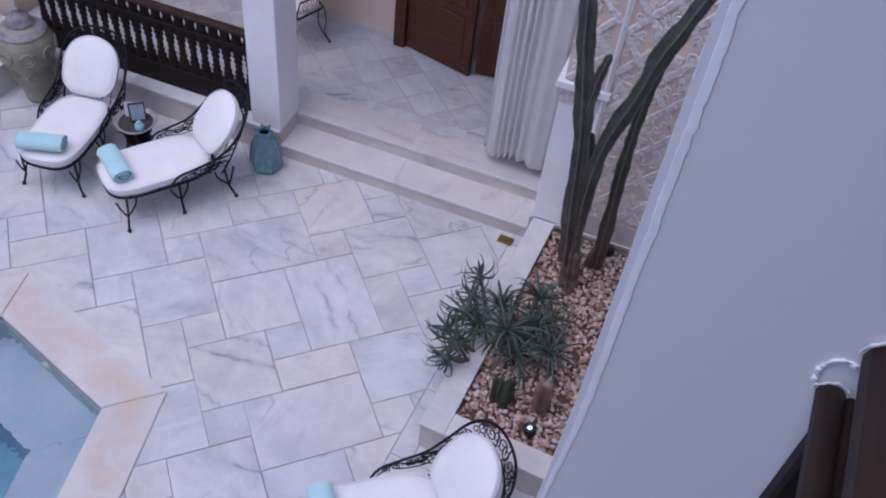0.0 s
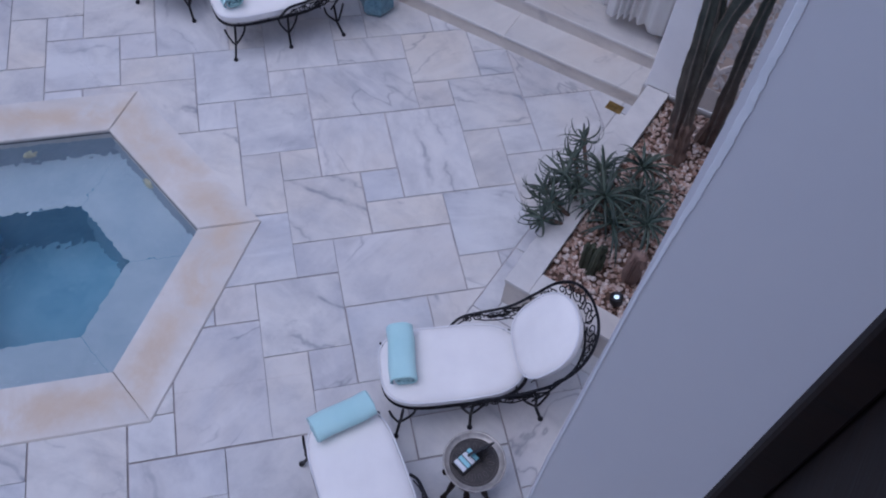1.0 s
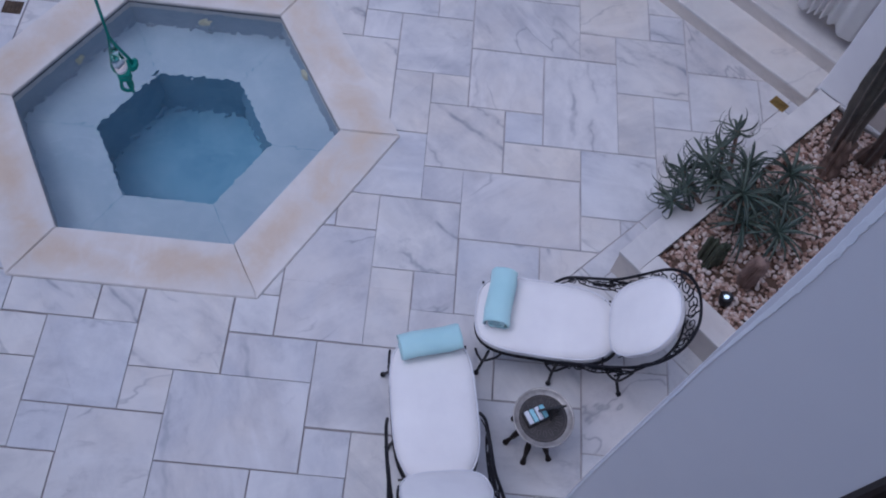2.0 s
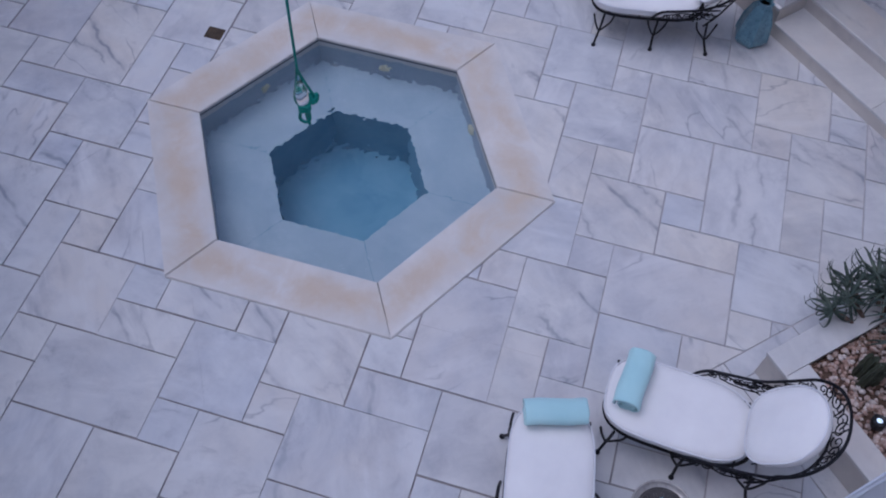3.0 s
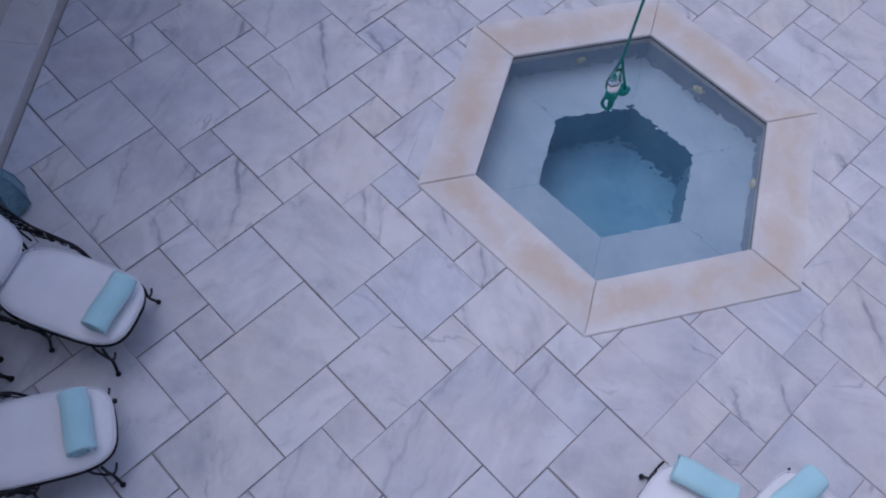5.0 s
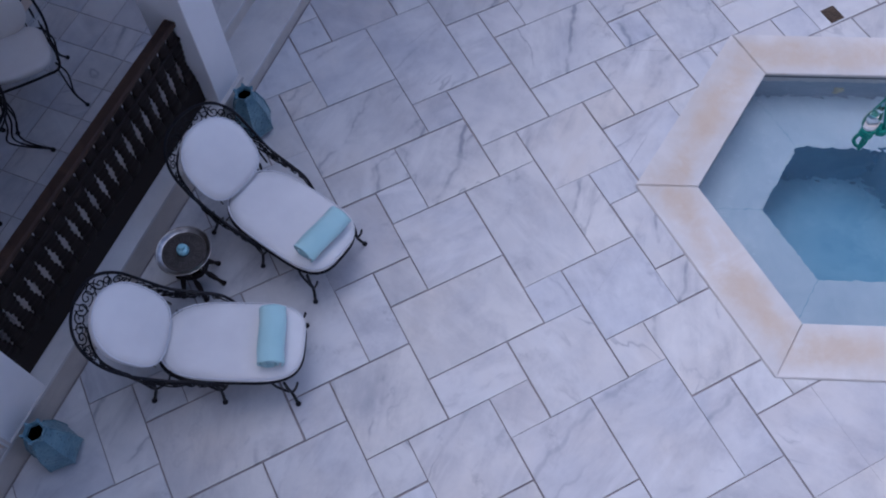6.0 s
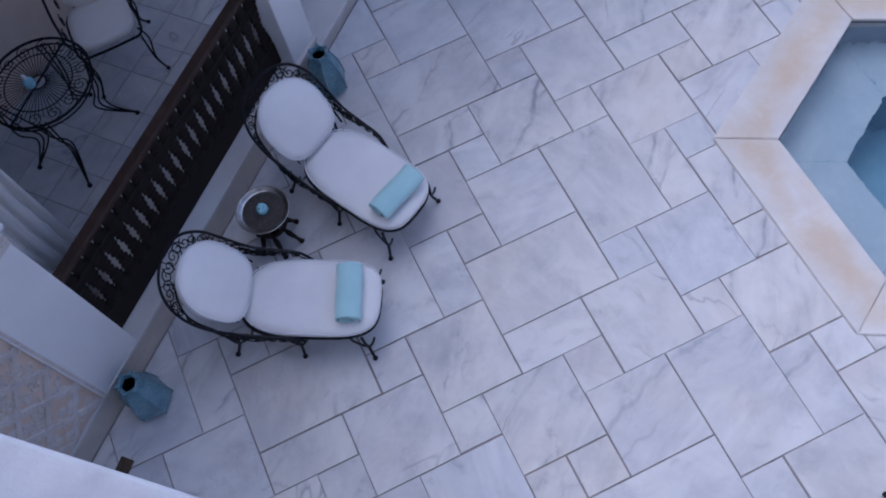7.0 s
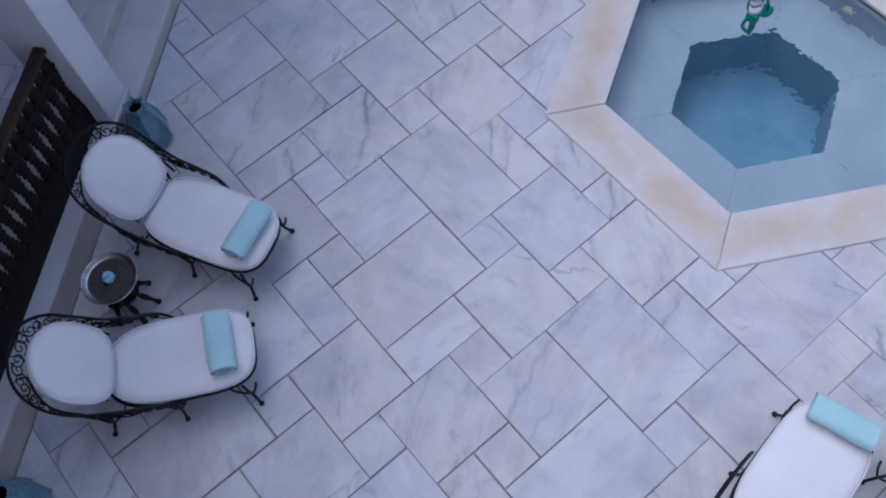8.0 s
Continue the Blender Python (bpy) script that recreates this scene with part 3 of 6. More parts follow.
def deck(m, x0, x1, s0, s1, tag):
    """A loggia: deck with its ledge, two broad steps, rear wall and soffit."""
    body = bmesh.new()
    for a, b in ((x0, s0), (s1, x1)):
        if b - a > 0.01:
            add_box(body, a, b, 0.012, 0.40, -0.1, DECK - 0.035)
    add_box(body, x0, x1, 0.40, DEPTH, -0.1, DECK - 0.03)
    structure("base_" + tag, body, MARBLE_GREY, "grey stone plinth of the raised loggia", "plinth", m)
    ledge = structure("ledge_" + tag, bmesh.new(), MARBLE_STEP, "pale marble ledge along the loggia's edge", "ledge", m)
    for a, b in ((x0, s0), (s1, x1)):
        n = max(1, round((b - a) / 0.9))
        for k in range(n):
            part("slab", box(a + (b - a) * k / n + 0.001, a + (b - a) * (k + 1) / n - 0.001, -0.012, 0.41, DECK - 0.035, DECK, 0.004), MARBLE_STEP, ledge)
    steps = structure("stairs_" + tag, bmesh.new(), MARBLE_STEP, "two broad marble steps up to the loggia", "stairs", m)
    w = s1 - s0
    cuts = [0.0, 0.47, 1.0]
    for i, (y, z) in enumerate(((0.0, STEP), (0.34, DECK))):
        part("riser", box(s0 + 0.001, s1 - 0.001, y + 0.010, y + 0.33, z - STEP - 0.02, z - 0.03), MARBLE_GREY, steps, "grey marble riser")
        for a, b in zip(cuts, cuts[1:]):
            part("tread", box(s0 + w * a + 0.001, s0 + w * b - 0.001, y - 0.004, y + 0.36, z - 0.03, z + (0.0 if i == 0 else 0.001), 0.005), MARBLE_STEP, steps)
    structure("wall_" + tag, box(x0, x1, DEPTH, DEPTH + 0.2, -0.1, SOFFIT[tag] + 0.2), CREAM, "cream plaster rear wall of the loggia", "wall", m)
    side = bmesh.new()
    add_box(side, x0 - 0.2, x0, 0.40, DEPTH + 0.2, -0.1, SOFFIT[tag] + 0.2)
    add_box(side, x1, x1 + 0.2, 0.40, DEPTH + 0.2, -0.1, SOFFIT[tag] + 0.2)
    structure("wall_side_" + tag, side, CREAM, "cream plaster end walls of the loggia", "wall", m)
    structure("ceiling_" + tag, box(x0 - 0.2, x1 + 0.2, 0.0, DEPTH + 0.2, SOFFIT[tag], SOFFIT[tag] + 0.2), WHITEWASH, "white plaster loggia ceiling", "ceiling", m)
    structure("skirting_" + tag, box(x0, x1, DEPTH - 0.012, DEPTH - 0.001, DECK - 0.03, DECK + 0.08, 0.002), MARBLE_STEP, "low marble skirting of the rear wall", "baseboard", m)


deck(A_M, -2.6, 4.1, 0.60, 3.04, "south")
deck(C_M, -0.40, 8.0, 3.34, 5.8, "north")


def clipped(poly, nx, ny, d):
    """The part of a convex outline where nx * x + ny * y <= d."""
    out = []
    for (ax, ay), (bx, by) in zip(poly, poly[1:] + poly[:1]):
        fa, fb = nx * ax + ny * ay - d, nx * bx + ny * by - d
        if fa <= 0:
            out.append((ax, ay))
        if (fa < 0 < fb) or (fb < 0 < fa):
            s = fa / (fa - fb)
            out.append((ax + (bx - ax) * s, ay + (by - ay) * s))
    return out


def area(poly):
    return 0.5 * abs(sum(a[0] * b[1] - b[0] * a[1] for a, b in zip(poly, poly[1:] + poly[:1]))) if len(poly) > 2 else 0.0


def slab_mesh(polys, top):
    """Stone plates with a softened upper edge."""
    vs, fs = [], []
    for poly in polys:
        n = len(poly)
        if sum(a[0] * b[1] - b[0] * a[1] for a, b in zip(poly, poly[1:] + poly[:1])) < 0:
            poly = poly[::-1]
        cx, cy = sum(p[0] for p in poly) / n, sum(p[1] for p in poly) / n
        b = len(vs)
        for s, z in ((0.0, -0.028), (0.0, top - 0.002), (0.0022, top)):
            for x, y in poly:
                r = math.hypot(x - cx, y - cy)
                vs.append((x - (x - cx) / r * s, y - (y - cy) / r * s, z))
        for k in range(n):
            for q in (0, n):
                fs.append((b + q + k, b + q + (k + 1) % n, b + q + n + (k + 1) % n, b + q + n + k))
        fs.append(tuple(b + 2 * n + k for k in range(n)))
    return vs, fs


def deck_tiles(m, x0, x1, tag, size, turn, y0):
    """Square floor slabs of a loggia, laid on their bed behind a border of long slabs."""
    bed = structure("floor_" + tag, box(x0, x1, 0.72, DEPTH - 0.013, DECK - 0.03, DECK - 0.006), GROUT, "marble tiled floor of the loggia", "floor", m)
    w = (x1 - x0) / 7
    for k in range(7):
        part("slab", box(x0 + w * k + 0.002, x0 + w * (k + 1) - 0.002, 0.411, y0 - 0.003, DECK - 0.028, DECK - 0.001, 0.002), MARBLE, bed)
    c, s = math.cos(radians(turn)), math.sin(radians(turn))
    g = 0.003
    for i in range(-30, 31):
        for j in range(-30, 31):
            u, v = 0.14 + i * size, 0.039 + j * size
            poly = [(c * p - s * q, s * p + c * q) for p, q in ((u + g, v + g), (u + size - g, v + g), (u + size - g, v + size - g), (u + g, v + size - g))]
            for nx, ny, d in ((-1, 0, -x0), (1, 0, x1), (0, -1, -y0), (0, 1, DEPTH - 0.014)):
                poly = clipped(poly, nx, ny, d)
                if len(poly) < 3:
                    break
            if area(poly) > 0.002:
                vs, fs = slab_mesh([poly], 0.0)
                link("tile", vs, fs, MARBLE, bed, place(0, 0, DECK - 0.002))


deck_tiles(A_M, -2.55, 4.05, "south", 0.321, 45.0, 0.83)
deck_tiles(C_M, -0.35, 7.9, "north", 0.30, 0.0, 0.72)


def pillar(m, x0, x1, y0, y1, tag):
    ob = structure("pillar_" + tag, box(x0, x1, y0, y1, DECK, SOFFIT[tag], 0.006), WHITEWASH, "square white plaster pillar on the marble ledge", "pillar", m)
    return ob


pillar(A_M, 0.30, 0.60, 0.02, 0.40, "south")
pillar(C_M, 3.04, 3.34, 0.02, 0.40, "north")


def carved_panel(w, h, cell=(0.29, 0.35), seed=1):
    """Diamond ribs over a hollowed ground with curling leaf relief: one carved slab in the XZ plane, facing -Y."""
    bm = bmesh.new()
    rnd = random.Random(seed)
    cw, ch = cell

    def rib(x0, z0, x1, z1):
        # clip to the panel
        pts = []
        n = 14
        for k in range(n + 1):
            x, z = x0 + (x1 - x0) * k / n, z0 + (z1 - z0) * k / n
            if 0.006 <= x <= w - 0.006 and 0.006 <= z <= h - 0.006:
                pts.append((x, -0.008, z))
        if len(pts) > 1:
            d = Vector((x1 - x0, 0, z1 - z0)).normalized()
            nrm = Vector((-d.z, 0, d.x))
            rows = []
            for p in pts:
                hw, t = 0.027 + rnd.uniform(-0.004, 0.004), 0.017 + rnd.uniform(-0.004, 0.004)
                c = Vector((p[0], 0.002, p[2]))
                rows.append([bm.verts.new(c + nrm * a + Vector((0, -b, 0))) for a, b in ((-hw, 0.0), (-hw * 0.75, t), (hw * 0.75, t), (hw, 0.0))])
            for a, b in zip(rows, rows[1:]):
                for q in range(3):
                    bm.faces.new((a[q], a[q + 1], b[q + 1], b[q]))

    ni, nj = int(w / cw) + 2, int(h / ch) + 2
    for i in range(-1, ni):
        for j in range(-1, nj):
            x, z = i * cw, j * ch
            rib(x, z, x + cw / 2, z + ch / 2)
            rib(x + cw / 2, z + ch / 2, x + cw, z)
            rib(x + cw / 2, z + ch / 2, x, z + ch)
            rib(x + cw, z + ch, x + cw / 2, z + ch / 2)
            for cx, cz in ((x + cw / 2, z), (x, z + ch / 2)):
                for sx in (-1, 1):
                    for k in range(5):
                        c = (cx + sx * rnd.uniform(0.015, 0.085), 0.0, cz + rnd.uniform(-0.12, 0.12))
                        sp = spiral(c, (sx, 0, 0), (0, 0, 1), rnd.uniform(0.026, 0.042), 0.008, 1.1, rnd.uniform(0, 6.3), 9)
                        if all(0.01 < p.x < w - 0.01 and 0.01 < p.z < h - 0.01 for p in sp):
                            add_tube(bm, sp, 0.010, 4)
    return bm


def pier(m, x0, x1, lat0, lat1, tag, top, foot):
    """A pier with a smooth shaft, a carved band under a plain cap and carved work above, beside a carved wall panel."""
    ob = structure("pier_" + tag, box(x0, x1, 0.0, 0.40, DECK - 0.002, top, 0.004), WHITEWASH, "white plaster pier with a carved band and a plain cap", "pier", m)
    band = box(x0 - 0.004, x1 + 0.004, -0.004, 0.40, top, top + 0.15)
    rnd = random.Random(7)
    for k in range(7):
        x = x0 + (k + 0.5) * (x1 - x0) / 7
        add_tube(band, spiral((x, -0.004, top + 0.075), (1 if k % 2 else -1, 0, 0), (0, 0, 1), 0.05, 0.012, 1.2, rnd.uniform(0, 6), 10), 0.006, 4)
    for k in range(7):
        y = 0.02 + (k + 0.5) * 0.36 / 7
        for x in (x0 - 0.004, x1 + 0.004):
            add_tube(band, spiral((x, y, top + 0.075), (0, 1 if k % 2 else -1, 0), (0, 0, 1), 0.05, 0.012, 1.2, rnd.uniform(0, 6), 10), 0.006, 4)
    part("carved_band", band, CARVED, ob, "carved plaster band")
    part("cap", box(x0 - 0.04, x1 + 0.04, -0.04, 0.40, top + 0.15, top + 0.215, 0.006), WHITEWASH, ob)
    part("upper_shaft", box(x0 + 0.01, x1 - 0.01, 0.012, 0.38, top + 0.215, SOFFIT[tag]), CREAM, ob)
    part("panel", box(x0 + 0.02, x1 - 0.02, 0.006, 0.012, top + 0.22, top + 1.42), CREAM, ob)
    part("carving", carved_panel(x1 - x0 - 0.04, 1.2, (0.26, 0.30), 5), CARVED, ob, "carved plaster panel", pose(x0 + 0.02, 0.006, top + 0.22))
    wall = structure("wall_panel_" + tag, box(lat0, lat1, 0.055, 0.40, DECK - 0.002, SOFFIT[tag]), CREAM, "carved plaster wall with a diamond lattice relief", "wall", m)
    if foot > DECK + 0.02:
        part("plinth", box(lat0, lat1, 0.0, 0.055, DECK - 0.001, foot, 0.004), MARBLE_GREY, wall, "grey stone plinth")
    part("panel", box(lat0 + 0.015, lat1 - 0.015, 0.004, 0.054, foot + 0.004, foot + 2.454), CREAM, wall)
    part("carving", carved_panel(lat1 - lat0 - 0.03, 2.45, (0.29, 0.35), 2), CARVED, wall, "", pose(lat0 + 0.015, 0.004, foot + 0.004))
    e = x1 if lat0 >= x1 - 0.1 else x0
    part("strip", box(e - 0.022, e + 0.022, -0.016, 0.03, DECK, SOFFIT[tag], 0.004), WHITEWASH, wall, "white upright moulding")
    part("strip", box(e - 0.010, e + 0.010, -0.022, -0.015, DECK, SOFFIT[tag], 0.003), CARVED, wall, "carved upright bead")


pier(A_M, 3.06, 3.40, 3.40, 4.14, "south", 1.55, 0.52)
pier(C_M, 0.25, 0.66, -0.40, 0.25, "north", 1.86, DECK)

# ---- pool ----
JET = plain("cream_jet_cover", (0.56, 0.52, 0.36), (0.68, 0.64, 0.46), 12, 0.5)


def pool():
    rim = tagged(new("pool_coping"), "six mitred slabs of stained cream limestone round the pool", "coping", kind="structure")
    zt, zb = 0.018, -0.10
    for k in range(6):
        a, b = hexagon(R_OUT, 0)[k], hexagon(R_OUT, 0)[(k + 1) % 6]
        c, d = hexagon(R_IN, 0)[(k + 1) % 6], hexagon(R_IN, 0)[k]
        g = (b - a).normalized() * 0.0025
        mid, u = (a + b + c + d) / 4, (b - a).normalized()
        turn = math.degrees(math.atan2(u.y, u.x))
        back = place(mid.x, mid.y, 0, turn).inverted()
        quad = [back @ p for p in (a + g, b - g, c - g, d + g)]
        bm = bmesh.new()
        lo = [bm.verts.new((p.x, p.y, zb)) for p in quad]
        hi = [bm.verts.new((p.x, p.y, zt)) for p in quad]
        bm.faces.new(lo[::-1])
        top = bm.faces.new(hi)
        for i in range(4):
            bm.faces.new((lo[i], lo[(i + 1) % 4], hi[(i + 1) % 4], hi[i]))
        bmesh.ops.bevel(bm, geom=[e for e in top.edges], offset=0.006, segments=2, affect="EDGES")
        part("slab", bm, COPING, rim, "", place(mid.x, mid.y, 0, turn))
    # basin
    basin = tagged(new("pool_basin"), "hexagonal stone basin with a bench step and a blue well", "pool", kind="structure")

    def band(name, r0, z0, r1, z1, mat, label=""):
        bm = bmesh.new()
        p = [bm.verts.new(v) for v in hexagon(r0, z0)]
        q = [bm.verts.new(v) for v in hexagon(r1, z1)]
        for k in range(6):
            bm.faces.new((p[k], p[(k + 1) % 6], q[(k + 1) % 6], q[k]))
        return part(name, bm, mat, basin, label)

    ri, ro, shelf, deep = 0.680, R_IN + 0.012, -0.42, -1.12
    # thin dark band that draws the coping's shadow at the waterline
    band("shadow_edge", R_IN - 0.003, -0.004, R_IN - 0.003, -0.026, SHADOW_LINE, "dark painted shadow line under the coping")
    band("wall", ro, -0.03, ro, shelf, BASIN_WALL, "wet slate-blue stone side")
    for k in range(6):
        p, q = hexagon(ro, shelf), hexagon(ri, shelf)
        a, b, c, d = p[k], p[(k + 1) % 6], q[(k + 1) % 6], q[k]
        g = (b - a).normalized() * 0.002
        bm = bmesh.new()
        bm.faces.new([bm.verts.new(v) for v in (a + g, b - g, c - g, d + g)])
        part("bench_slab", bm, BASIN_SHELF, basin, "pale submerged stone bench")
    band("bench_bed", ro, shelf - 0.004, ri - 0.002, shelf - 0.004, BASIN_SIDE)
    band("well_side", ri, shelf, ri, deep, BASIN_SIDE, "dark blue well side")
    bm = bmesh.new()
    bm.faces.new([bm.verts.new(v) for v in hexagon(ri + 0.01, deep)])
    part("well_floor", bm, BASIN_DEEP, basin, "bright blue well floor")
    for k, s in ((0, 0.49), (5, 0.52), (4, 0.60)):
        a, b = hexagon(ro, -0.27)[k], hexagon(ro, -0.27)[(k + 1) % 6]
        c = a.lerp(b, s)
        nrm = (Vector((HEX_C[0], HEX_C[1], -0.27)) - (a + b) / 2).normalized()
        part("jet", lathe([(0.001, 0.022), (0.026, 0.024), (0.046, 0.014), (0.050, -0.01)], 14), JET, basin, "pale round pool jet", Matrix.Translation(c + nrm * 0.002) @ nrm.to_track_quat("Z", "Y").to_matrix().to_4x4())
    # rippled surface: triangles of a six-sided fan, stirred most near the jets
    vs, fs, n = [], [], 96
    corner = hexagon(R_IN + 0.010, 0.0)
    mid = Vector((HEX_C[0], HEX_C[1], 0.0))

    def ripple(x, y):
        stir = 0.25 + 0.75 * min(1.0, max(0.0, 0.5 + 0.55 * x - 0.35 * y))
        h = 0.5 * noise.noise((x * 5, y * 5, 0.3)) + 0.5 * noise.noise((x * 17, y * 12, 4.1)) + 0.60 * noise.noise((x * 36, y * 28, 8.7)) + 0.30 * noise.noise((x * 62, y * 50, 2.2))
        return -0.016 + 0.0090 * stir * h

    grid = {}
    for k in range(6):
        e1, e2 = (corner[k] - mid) / n, (corner[(k + 1) % 6] - mid) / n
        for i in range(n + 1):
            for j in range(n + 1 - i):
                p = mid + e1 * i + e2 * j
                key = (round(p.x, 4), round(p.y, 4))
                if key not in grid:
                    grid[key] = len(vs)
                    vs.append((p.x, p.y, ripple(p.x, p.y)))

        def at(i, j):
            p = mid + e1 * i + e2 * j
            return grid[(round(p.x, 4), round(p.y, 4))]

        for i in range(n):
            for j in range(n - i):
                fs.append((at(i, j), at(i + 1, j), at(i, j + 1)))
                if i + j < n - 1:
                    fs.append((at(i + 1, j), at(i + 1, j + 1), at(i, j + 1)))
    w = tagged(link("water", vs, fs, WATER, smooth=True), "clear still water in the hexagonal pool", "water", kind="structure")
    w.visible_shadow = False


pool()

# ---- things in the court ----
def balustrade(m, x0, x1, y, label):
    ob = empty("balustrade", m @ place(0, y, DECK), label, "balustrade", "loggia balustrades")
    h = 0.87
    part("handrail", box(x0, x1, -0.042, 0.045, h - 0.045, h, 0.014, 3), RAIL_WOOD, ob, "worn brown handrail")
    part("upper_rail", box(x0, x1, -0.028, 0.030, h - 0.190, h - 0.160, 0.006), DARK_WOOD, ob)
    part("bottom_rail", box(x0, x1, -0.024, 0.04, 0.0, 0.225, 0.008), DARK_WOOD, ob)
    half = [(0.056, 0.0), (0.057, 0.060), (0.054, 0.080), (0.038, 0.094), (0.049, 0.112), (0.050, 0.128), (0.031, 0.146), (0.042, 0.166), (0.043, 0.182), (0.026, 0.202), (0.035, 0.222)]
    lo, hi = 0.22, h - 0.188
    prof = [(r, lo + z) for r, z in half] + [(r, hi - z) for r, z in reversed(half)]
    bead = [(0.055, h - 0.162), (0.050, h - 0.128), (0.046, h - 0.112), (0.045, h - 0.092), (0.051, h - 0.078), (0.055, h - 0.043)]
    n = round((x1 - x0) / 0.115)
    me, mb = bpy.data.meshes.new("baluster"), bpy.data.meshes.new("bead")
    for mesh, p, s in ((me, prof, 10), (mb, bead, 8)):
        bm = lathe(p, s, sx=1.10, sy=0.42)
        bmesh.ops.recalc_face_normals(bm, faces=bm.faces[:])
        bm.to_mesh(mesh)
        bm.free()
        mesh.materials.append(DARK_WOOD)
        mesh.polygons.foreach_set("use_smooth", [True] * len(mesh.polygons))
    for k in range(n):
        x = x0 + (k + 0.5) * (x1 - x0) / n
        for nm, mesh in (("baluster", me), ("bead", mb)):
            o = new(nm, mesh)
            o.parent = ob
            o.matrix_basis = place(x, 0)
    return ob


balustrade(A_M, -2.05, 0.298, 0.16, "dark turned-wood balustrade on the marble ledge")
balustrade(C_M, 0.662, 3.038, 0.16, "dark turned-wood balustrade on the marble ledge")


def cushion_mesh(outline, z0, z1, puff, rings=5):
    """A padded slab over a flat outline (list of x, y round a middle)."""
    n = len(outline)
    cx, cy = sum(p[0] for p in outline) / n, sum(p[1] for p in outline) / n
    bm = bmesh.new()
    lay = [(0.90, z0), (0.985, z0 + 0.25 * (z1 - z0)), (1.0, z0 + 0.55 * (z1 - z0)), (0.985, z1 - 0.012), (0.955, z1), (0.8, z1 + puff * 0.55), (0.5, z1 + puff * 0.9), (0.2, z1 + puff)]
    rows = [[bm.verts.new((cx + (x - cx) * s, cy + (y - cy) * s, z)) for x, y in outline] for s, z in lay]
    for a, b in zip(rows, rows[1:]):
        for k in range(n):
            bm.faces.new((a[k], a[(k + 1) % n], b[(k + 1) % n], b[k]))
    bm.faces.new(rows[0][::-1])
    bm.faces.new(rows[-1])
    return bm


def seat_outline(n=40, s0=-0.01, s1=0.92, w=0.263):
    """Long oval of the seat: half-round foot, slightly waisted at the back."""
    pts = []
    for k in range(n):
        a = 2 * math.pi * k / n
        c, s = math.cos(a), math.sin(a)
        e = 0.62 if c > 0 else 0.50
        x = (s0 + s1) / 2 + (s1 - s0) / 2 * math.copysign(abs(c) ** e, c)
        y = w * math.copysign(abs(s) ** 0.60, s)
        if c > 0:
            y *= 1 - 0.16 * c ** 3
        pts.append((x, y))
    return pts


BACK_TILT = 51.0


